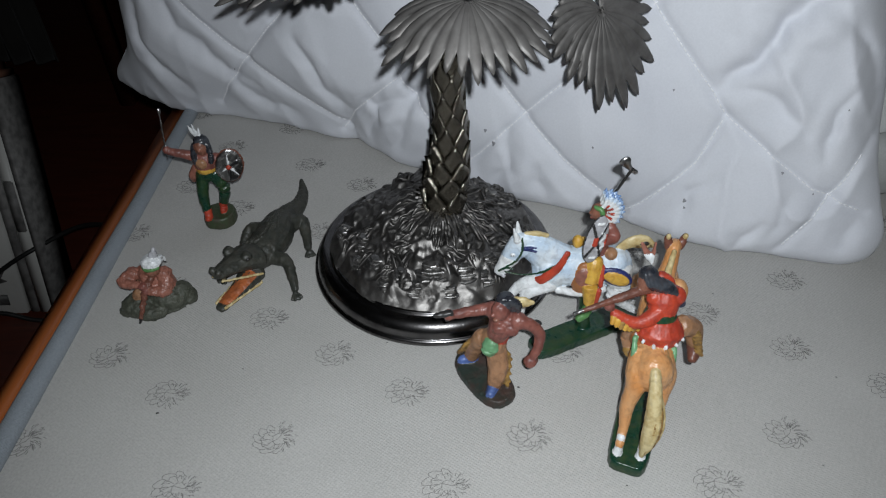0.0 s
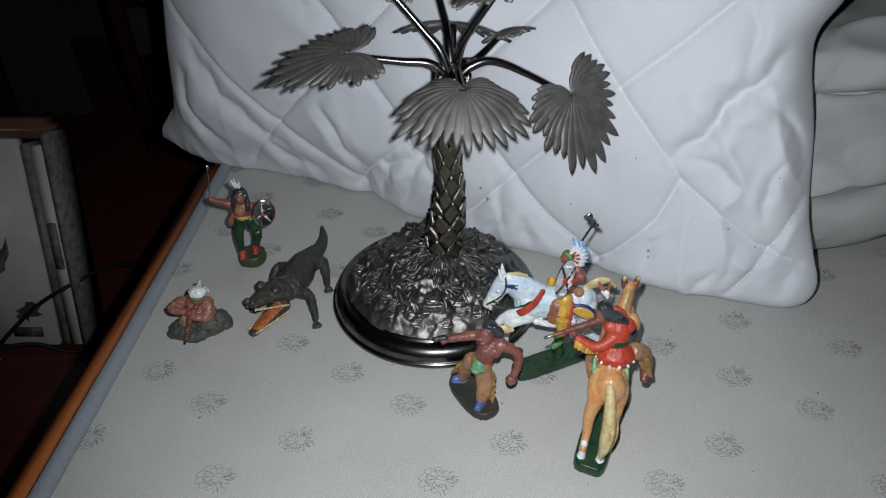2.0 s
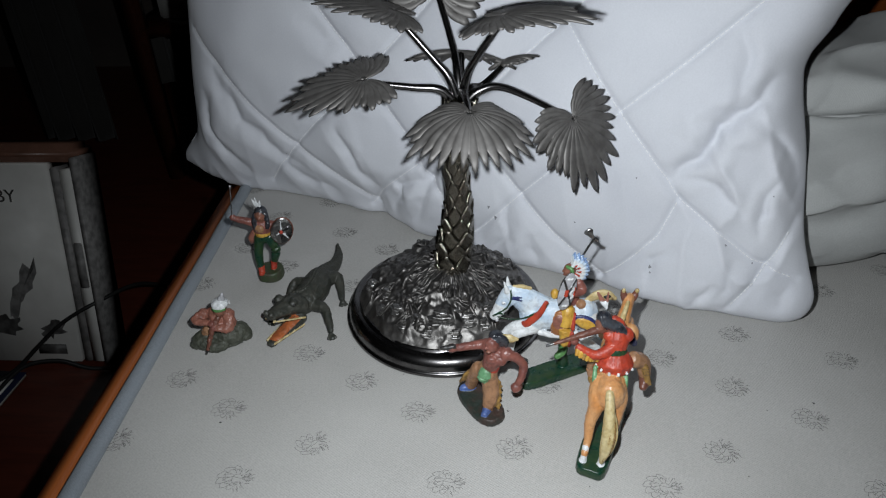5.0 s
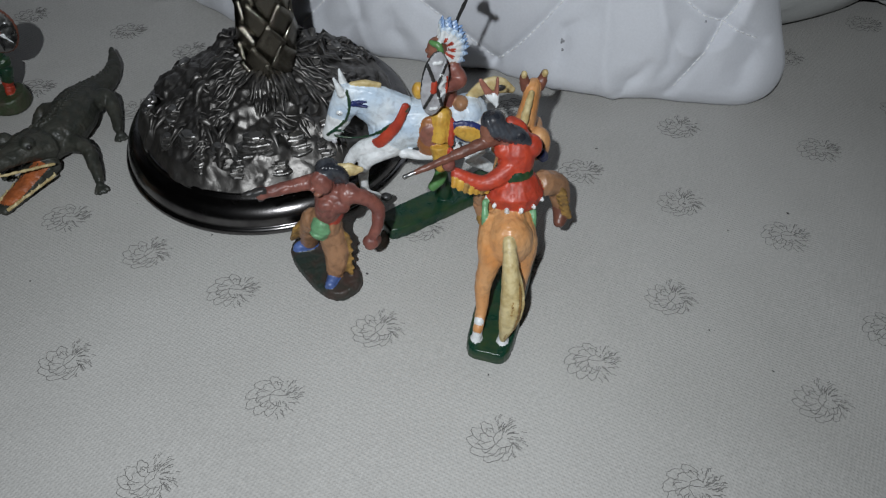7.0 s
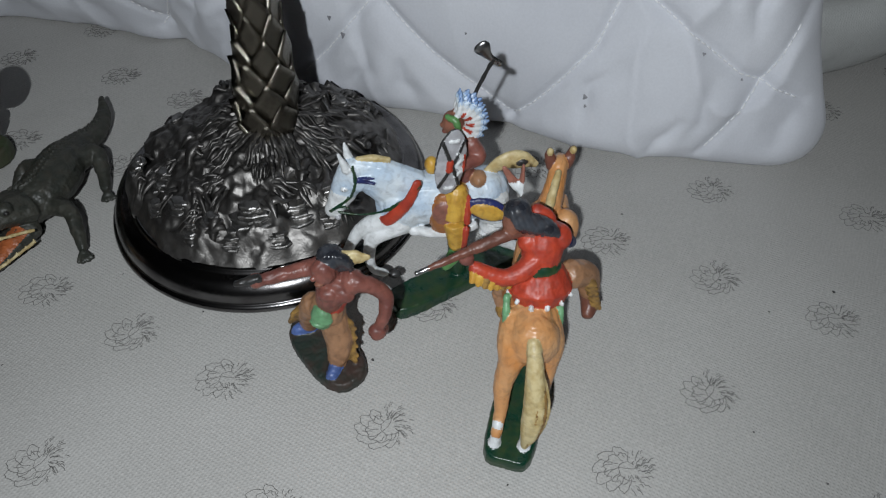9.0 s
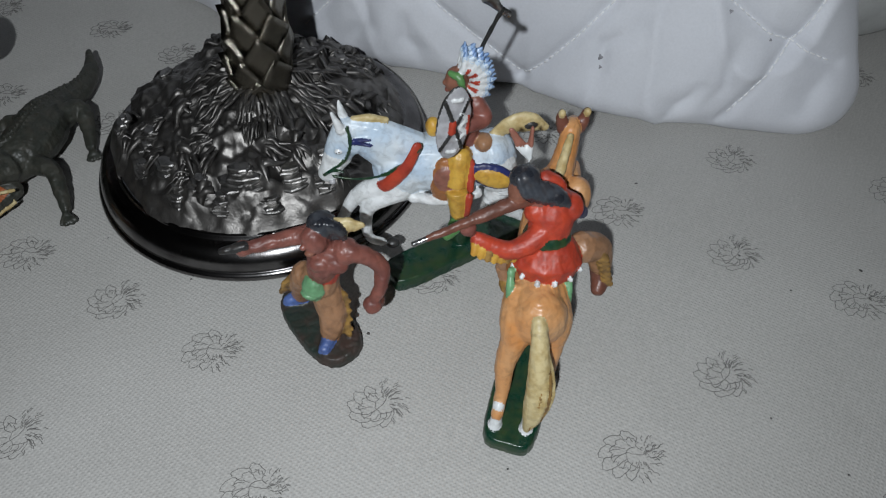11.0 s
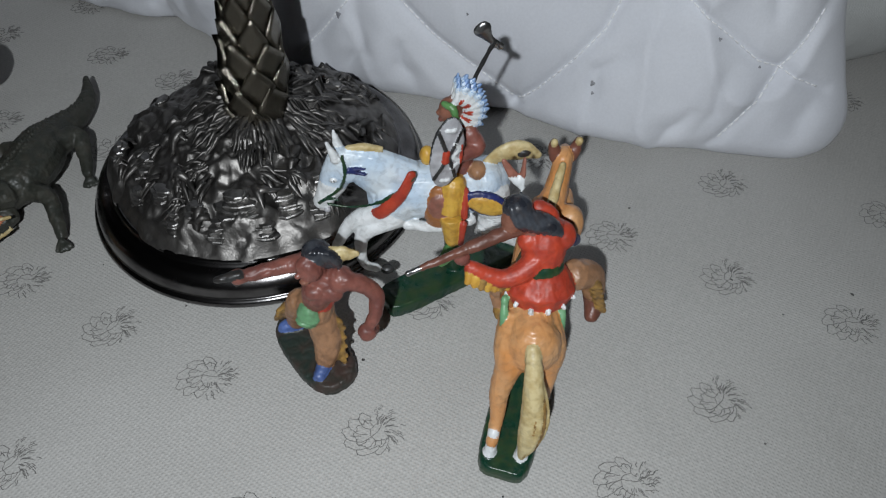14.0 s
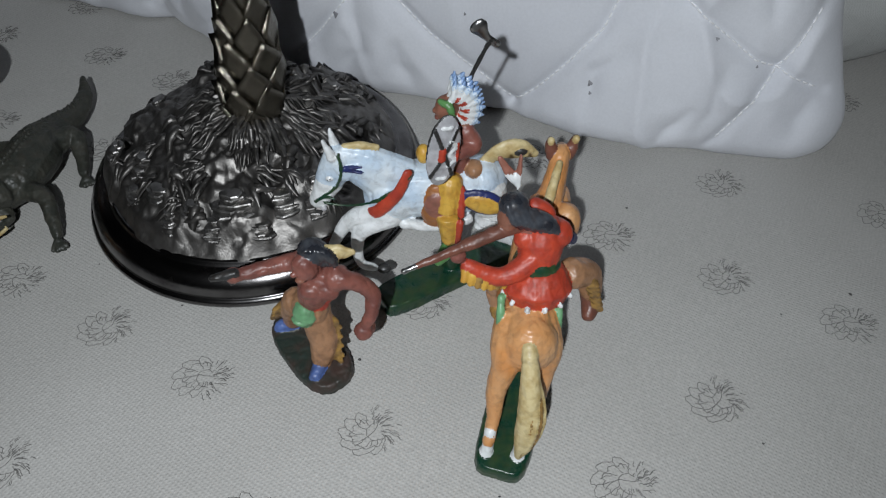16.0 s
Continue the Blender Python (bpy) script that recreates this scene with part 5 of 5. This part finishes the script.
    ob = s.done("white_horse_rider", "painted toy rider with feather bonnet and shield on pale horse", "toy figure", group=TOYS, crease=0.12, rough=0.2, voxel=0.5, smooth=1)
    ob.location = (0.108, 0.308, 0.0004)


def brown_horse_rider():
    s = Sculpt()
    s.slab((2.5, -2, 0.3), 84, 23, 8, M_BASE_GREEN, turn=68, squareness=6)
    # horse
    s.tube([(0, -9, 53), (3, 8, 56), (8, 25, 62), (13, 38, 68)], [12.2, 11.4, 11.2, 10.2], M_ORANGE, side=0.84)
    s.ball((0.4, -11, 52), (10.6, 9.5, 13.2), M_ORANGE)
    s.tube([(-5.4, -3, 57), (-7.2, -10, 50), (-8.4, -14, 42)], [6.2, 6.8, 5.2], M_ORANGE).tube([(5.6, -3, 57), (6.8, -10, 49), (6.6, -13.5, 40)], [6.2, 6.8, 5.2], M_ORANGE)
    s.tube([(-7.4, -13, 45), (-11.4, -17, 32), (-12.8, -23, 20), (-15.5, -30, 13)], [5.6, 4.2, 2.9, 2.5], M_ORANGE)
    s.tube([(-14.4, -27, 16.5), (-15.8, -31, 10.5), (-16.5, -32, 8)], [2.5, 2.4, 2.7], M_WHITE)
    s.tube([(6.5, -12, 42), (4.5, -18, 29), (0.5, -26, 19), (-3, -32, 13)], [5.6, 4.2, 2.9, 2.5], M_ORANGE)
    s.tube([(-2.0, -29, 15.5), (-3.6, -33, 10.5), (-4.5, -35, 8)], [2.5, 2.4, 2.7], M_WHITE)
    s.tube([(-1.5, -17, 60), (-1.5, -25, 50), (-1.5, -31, 36), (-3, -35, 24), (-5, -37, 13)], [2.6, 3.8, 4.8, 4.2, 1.5], M_CREAM)
    for k in (-2, -1, 0, 1, 2):
        s.tube([(-1 + 0.7 * k, -22, 56), (0.2 + 1.7 * k, -34.6 + 0.5 * k * k, 39), (-1.8 + 1.5 * k, -38.6 + 0.5 * k * k, 25), (-4.8, -38.4, 15)], [0.6, 0.7, 0.7, 0.5], M_GOLD if k % 2 else M_CREAM, sides=8)
    s.tube([(12, 34, 70), (17, 43, 79), (20, 50, 87)], [8.6, 6.2, 4.9], M_ORANGE, side=0.75)
    s.tube([(20, 50, 87), (23, 58, 81), (26, 64, 72)], [4.9, 4.3, 3.3], M_ORANGE, side=0.8)
    s.tube([(16.8, 50, 87), (15.9, 51, 91), (15.6, 51.4, 95)], [2.4, 2.5, 1.3], M_GUN).tube([(23.2, 51, 86), (24.8, 52, 90), (25.4, 52.4, 94)], [2.4, 2.5, 1.3], M_GUN)
    s.ball((15.4, 50.2, 94.8), (1.5, 1.5, 1.8), M_CREAM).ball((25.4, 51.2, 93.8), (1.5, 1.5, 1.8), M_CREAM)
    s.tube([(9, 25, 76), (13.5, 34, 83), (18.0, 43.5, 89.5)], [1.6, 2.0, 1.5], M_CREAM)
    s.tube([(8, 36, 62), (6, 54, 58), (7, 58, 44)], [6, 4, 3], M_ORANGE).tube([(18, 36, 64), (23, 52, 64), (25, 56, 48)], [6.4, 4.4, 3], M_ORANGE)
    s.ball((20, 31, 70), (6, 6.5, 9), M_ORANGE)
    s.tube([(19, 22, 72), (22, 26, 66)], [2.6, 2.6], M_NAVY)
    s.ball((2, 6, 60), (12, 9, 9), M_SADDLE)
    s.tube([(-9, 1, 66), (-10, -4, 60), (-10.3, -7, 53)], [1.5, 1.5, 1.0], M_MINT).tube([(12.5, 1, 64), (11.6, -6, 56), (11.0, -11, 48)], [1.5, 1.5, 1.0], M_MINT)
    # rider
    s.tube([(4.5, 5, 66.5), (4.5, 6.5, 70.5), (4, 8, 75)], [11.8, 10.0, 7.4], M_RED, side=1.12, up=(0, 1, 0))
    for k in range(7):
        a = radians(190 + k * 28)
        s.ball((4.5 + 13.1 * math.cos(a), 5 + 11.9 * math.sin(a), 66.0), (0.9, 0.9, 1.3), M_WHITE)
    s.tube([(4, 8, 75.2), (4, 8.3, 76.2)], [8.1, 8.1], M_BASE_GREEN, side=1.1)
    s.tube([(4.4, 8.6, 77.5), (5.4, 11, 84), (6.2, 13, 90)], [7.0, 7.4, 5.6], M_RED, side=1.08)
    s.ball((-0.2, 11, 86), 4.4, M_RED).ball((11, 12, 86), 5.6, M_RED)
    s.tube([(2, 6.5, 80), (-5, 3.4, 76.6), (-12, 3.0, 76), (-21.5, 5.2, 80.5)], [4.6, 4.0, 3.4, 2.7], M_RED)
    for k in range(7):
        t = k / 6
        s.tube([(-8 - 14 * t, 3.5 - 1.5 * math.sin(math.pi * t), 75.0 + 4.2 * t * t), (-8.5 - 14.5 * t, 1.5 - math.sin(math.pi * t), 71.2 + 5.4 * t * t)], [2.0, 1.2], M_GOLD if k % 3 == 1 else M_YELLOW, sides=8)
    s.ball((-24.5, 6.6, 84.5), (3.0, 2.8, 3), M_SKIN)
    s.tube([(12, 12, 86), (5, 17, 87), (-6, 14, 90)], [5.0, 4.0, 3.0], M_RED)
    s.tube([(0, 13, 92.5), (-12, 9.5, 91), (-22, 7, 89)], [2.9, 2.6, 2.3], M_GUN)
    s.tube([(-22, 7, 89), (-32, 4.2, 87), (-39, 2.4, 85.6)], [1.9, 1.6, 1.3], M_GUN)
    s.tube([(-39, 2.4, 85.6), (-43.5, 1.2, 84.8)], [1.2, 1.2], M_STEEL, sides=8)
    s.tube([(1, 13, 90), (-4, 14, 95)], [4, 4], M_SKIN)
    s.ball((-6.6, 12.4, 95.6), (4.2, 4.4, 5.0), M_FACE)
    s.ball((-5.0, 14.4, 99.4), (5.3, 5.1, 5.0), M_HAIR)
    s.tube([(1.5, 12, 96), (5.5, 10.8, 93.5), (9, 9.8, 90)], [2.9, 3.5, 2.3], M_HAIR)
    for k in range(6):
        s.tube([(-8 + 2 * k, 11.5, 102.6 - 0.7 * k), (-6 + 2.4 * k, 8.8, 98.0 - 0.9 * k), (-3 + 2.4 * k, 8.6, 93.6 - 0.7 * k)], [1.0, 1.3, 0.8], M_HAIR, sides=8)
    s.tube([(3, 18, 95), (6.5, 16, 92), (8, 13, 87)], [3.0, 4.0, 3.6], M_RED)
    for tx in (-6.5, 0.5):
        s.tube([(-3, 19, 104), (-3.4 + 0.5 * tx, 19.6, 109)], [1.3, 1.9], M_WHITE, side=0.6, sides=8)
        s.tube([(-3.4 + 0.5 * tx, 19.6, 110), (-3.5 + tx, 20, 116)], [1.9, 1.0], M_CLAY, side=0.6, sides=8)
    s.tube([(-6, 10, 64), (-8.5, 13, 55), (-8, 11, 49)], [4.8, 4.2, 3.6], M_TAN)
    s.ball((-8, 8, 47), (3.4, 4.4, 2.8), M_GOLD)
    s.tube([(18, 9, 66), (26, 13, 60), (29, 12, 50)], [6.2, 5.6, 4.6], M_TAN)
    for k in range(6):
        s.tube([(25 + 1.0 * k, 8.5 - 0.3 * k, 63 - 3.0 * k), (28.5 + 0.8 * k, 7 - 0.2 * k, 60 - 3.0 * k)], [2.0, 1.3], M_GOLD, sides=8)
    s.tube([(29, 12, 48), (29, 9, 45), (27.5, 5, 43)], [4.0, 3.8, 3.0], M_GUN)
    ob = s.done("brown_horse_rider", "painted toy rifleman in a red coat on a rearing chestnut horse", "toy figure", group=TOYS, crease=0.16, rough=0.2, voxel=0.5, smooth=1)
    ob.location = (0.130, 0.245, 0.0004)


pistol_figure()
shield_figure()
rifle_figure()
crocodile()
white_horse_rider()
brown_horse_rider()


# ---- beside the bed: books, cable, magazine, and what stands in the dark ----
M_COVER = mat("white_book_cover", (0.80, 0.79, 0.75), (0.70, 0.69, 0.65), rough=0.45, scale=18, fine=300)
M_INK = mat("dark_print", (0.06, 0.058, 0.055), (0.16, 0.155, 0.15), rough=0.5, scale=60)
M_GREYPRINT = mat("grey_print", (0.30, 0.29, 0.28), (0.16, 0.155, 0.15), rough=0.5, scale=70)
M_BROWNBOX = mat("brown_card", (0.20, 0.10, 0.07), (0.15, 0.075, 0.05), rough=0.3, scale=40)
M_RUBBER = mat("black_rubber", (0.012, 0.012, 0.012), (0.02, 0.02, 0.02), rough=0.5, scale=200)
M_MAG = mat("dark_blue_print", (0.02, 0.03, 0.09), (0.03, 0.03, 0.04), rough=0.35, scale=25)
# pale cloth given a near-black colour that holds the dark corner's shade
M_PALE_SHADED = weave_mat("shaded_pale_cloth", (0.05, 0.048, 0.045), (0.04, 0.037, 0.034), 0.002, 0.5)


def build_books():
    lean = math.atan2(0.11, 0.375)
    frame_m = Matrix.Translation((-0.592, 0.735, FLOOR_Z)) @ Matrix.Rotation(-lean, 4, "X")
    case = new("book_set")
    case.matrix_world = frame_m
    tagged(case, "white picture books in a brown slipcase leaning upright on the floor", "books")

    def block(name, x0, x1, y0, y1, z0, z1, material, label="", parent=case, bevel=0.002):
        return part(name, box_bm((x1 - x0, y1 - y0, z1 - z0), ((x0 + x1) / 2, (y0 + y1) / 2, (z0 + z1) / 2), bevel), material, parent, label)

    front = block("front_book", -0.34, -0.052, 0.0, 0.022, 0.012, 0.362, M_COVER, "white printed cover")
    block("book", -0.050, -0.036, 0.004, 0.05, 0.012, 0.355, M_GREYPRINT, "grey spine")
    block("book", -0.034, -0.014, 0.002, 0.05, 0.012, 0.352, M_COVER, "white spine")
    block("spine_label", -0.031, -0.016, -0.0005, 0.004, 0.15, 0.23, M_GREYPRINT, "grey label")
    block("slipcase_top", -0.35, 0.0, -0.004, 0.06, 0.364, 0.392, M_BROWNBOX, "brown rounded top", bevel=0.010)
    block("slipcase_side", -0.012, 0.0, -0.002, 0.06, 0.010, 0.372, M_GREYPRINT, "clear worn edge")
    rng = random.Random(5)
    for cx, cz, w, h in ((-0.235, 0.245, 0.10, 0.045), (-0.13, 0.15, 0.035, 0.11), (-0.19, 0.08, 0.12, 0.05), (-0.09, 0.075, 0.05, 0.035), (-0.27, 0.15, 0.08, 0.03)):
        v, f = [(cx, -0.0012, cz)], []
        n = 22
        for k in range(n):
            a = 2 * math.pi * k / n
            r = 0.5 * rng.uniform(0.55, 1.1)
            v.append((cx + w * r * math.cos(a) + 0.25 * h * math.sin(a), -0.0012, cz + h * r * math.sin(a)))
        f = [(0, 1 + k, 1 + (k + 1) % n) for k in range(n)]
        link_mesh("picture", v, f, M_INK if w > 0.045 else M_GREYPRINT, front, "dark printed picture", smooth=False)
    for text, x, z, size in (("BY", -0.145, 0.300, 0.030), ("LL", -0.225, 0.300, 0.030)):
        cu = bpy.data.curves.new("title_text", "FONT")
        cu.body, cu.size, cu.extrude = text, size, 0.0004
        tmp = bpy.data.objects.new("title_text", cu)
        scene.collection.objects.link(tmp)
        dg = bpy.context.evaluated_depsgraph_get()
        dg.update()
        me = bpy.data.meshes.new_from_object(tmp.evaluated_get(dg))
        bpy.data.objects.remove(tmp)
        me.materials.clear()
        me.materials.append(M_INK)
        ob = new("title_text", me)
        ob.parent = front
        ob.matrix_basis = Matrix.Translation((x, -0.0014, z)) @ Matrix.Rotation(math.pi / 2, 4, "X")
    for x, w in ((-0.25, 0.045), (-0.125, 0.05)):
        block("title_bar", x, x + w, -0.0014, 0.001, 0.028, 0.046, M_INK, "unreadable dark lettering", front, 0)


build_books()

cable = tube("cable", [(-0.80, 0.66, -0.424), (-0.74, 0.70, -0.405), (-0.70, 0.725, -0.372), (-0.655, 0.745, -0.335), (-0.60, 0.775, -0.312), (-0.56, 0.85, -0.33), (-0.53, 0.95, -0.425)], [0.0035], M_RUBBER, rings=50)
tagged(cable, "black cable looping in front of the books", "cable")
cord = tube("cable", [(-0.76, 0.66, -0.424), (-0.72, 0.70, -0.395), (-0.67, 0.72, -0.398), (-0.62, 0.725, -0.420), (-0.55, 0.74, -0.4262)], [0.0035], M_RUBBER, rings=40)
tagged(cord, "black cable lying before the books on the floor", "cable")


def build_magazine():
    mag = new("magazine")
    mag.matrix_world = pose(-0.842, 0.585, FLOOR_Z + 0.001, 0, 0, -4)
    tagged(mag, "dark blue magazine lying flat on the floor", "magazine")
    part("pages", box_bm((0.20, 0.27, 0.006), (0, 0, 0.003), 0.001), M_COVER, mag)
    part("cover", box_bm((0.202, 0.272, 0.001), (0, 0, 0.0072), 0), M_MAG, mag, "dark blue cover")
    part("white_band", box_bm((0.12, 0.035, 0.0008), (0.03, 0.10, 0.0084), 0), M_COVER, mag, "white printed band")


build_magazine()


def build_stand():
    stand = tagged(new("shelf_stand"), "dark wooden stand with open shelves in deep shade", "shelf")
    part("post", box_bm((0.036, 0.036, 1.5), (-0.735, 1.44, FLOOR_Z + 0.75), 0.004), M_DARKWOOD, stand)
    part("post", box_bm((0.036, 0.036, 1.5), (-0.195, 1.44, FLOOR_Z + 0.75), 0.004), M_DARKWOOD, stand)
    for z in (-0.055, 0.295):
        part("shelf", box_bm((0.58, 0.30, 0.018), (-0.465, 1.59, z), 0.003), M_DARKWOOD, stand)
    box = part("white_box", box_bm((0.20, 0.16, 0.075), (-0.615, 1.60, -0.007), 0.004), M_COVER, None)
    tagged(box, "white cardboard box on the dark shelf", "box")
    for cx in (-0.685, -0.625, -0.565):
        v, f = [], []
        for j in range(14):
            for i in range(10):
                a, c = i / 9, j / 13
                v.append((cx + 0.045 * (a - 0.5), 1.435 + 0.008 * math.sin(a * 7 + cx * 30), -0.064 - (0.13 + 0.03 * math.sin(cx * 40)) * c))
        for j in range(13):
            for i in range(9):
                f.append((j * 10 + i, j * 10 + i + 1, (j + 1) * 10 + i + 1, (j + 1) * 10 + i))
        strip = link_mesh("cloth_strip", v, f, M_PALE_SHADED)
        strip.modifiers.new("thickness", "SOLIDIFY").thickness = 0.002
        tagged(strip, "pale cloth strip below the dark shelf, coloured near-black for shade", "cloth", "hanging cloth strips")


build_stand()


def build_curtain():
    v, f = [], []
    nu, nv = 40, 20
    for j in range(nv):
        for i in range(nu):
            a, c = i / (nu - 1), j / (nv - 1)
            v.append((-1.04 + 0.14 * a - 0.05 * c * (1 - a), 1.50 + 0.012 * math.sin(a * 22), 1.1 - 1.45 * c))
    for j in range(nv - 1):
        for i in range(nu - 1):
            f.append((j * nu + i, j * nu + i + 1, (j + 1) * nu + i + 1, (j + 1) * nu + i))
    ob = link_mesh("curtain", v, f, M_PALE_SHADED)
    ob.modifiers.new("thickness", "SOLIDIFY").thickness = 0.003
    tagged(ob, "pale cloth curtain hanging in the dark, coloured near-black for shade", "curtain")
    rod = tube("curtain_rod", [(-1.3, 1.5, 1.11), (-0.6, 1.5, 1.11)], [0.008], M_DARKWOOD)
    tagged(rod, "dark wooden rod carrying the curtain", "rod")


build_curtain()


def build_lint():
    v, f = [], []
    rng = random.Random(8)

    def speck(p, r):
        k0 = len(v)
        for a, b in ((0, 1), (0, -1)):
            v.append((p[0], p[1], p[2] + b * r * 0.6))
        for k in range(6):
            w = k * math.pi / 3
            s = r * rng.uniform(0.6, 1.3)
            v.append((p[0] + s * math.cos(w), p[1] + s * math.sin(w), p[2]))
        for k in range(6):
            f.append((k0, k0 + 2 + k, k0 + 2 + (k + 1) % 6))
            f.append((k0 + 1, k0 + 2 + (k + 1) % 6, k0 + 2 + k))

    spots = [(0.208, 0.344), (0.300, 0.278), (0.262, 0.270), (0.297, 0.262), (0.228, 0.209), (-0.020, 0.302), (0.245, 0.292)]
    spots += [(rng.uniform(-0.2, 0.5), rng.uniform(0.0, 0.4)) for _ in range(16)]
    for x, y in spots:
        speck((x, y, ticking_height(x, y) + 0.0003), rng.uniform(0.0004, 0.0009))
    ob = link_mesh("lint", v, f, M_INK, mattress, "dark specks of lint")
    ob["kind"] = "stuff"


build_lint()
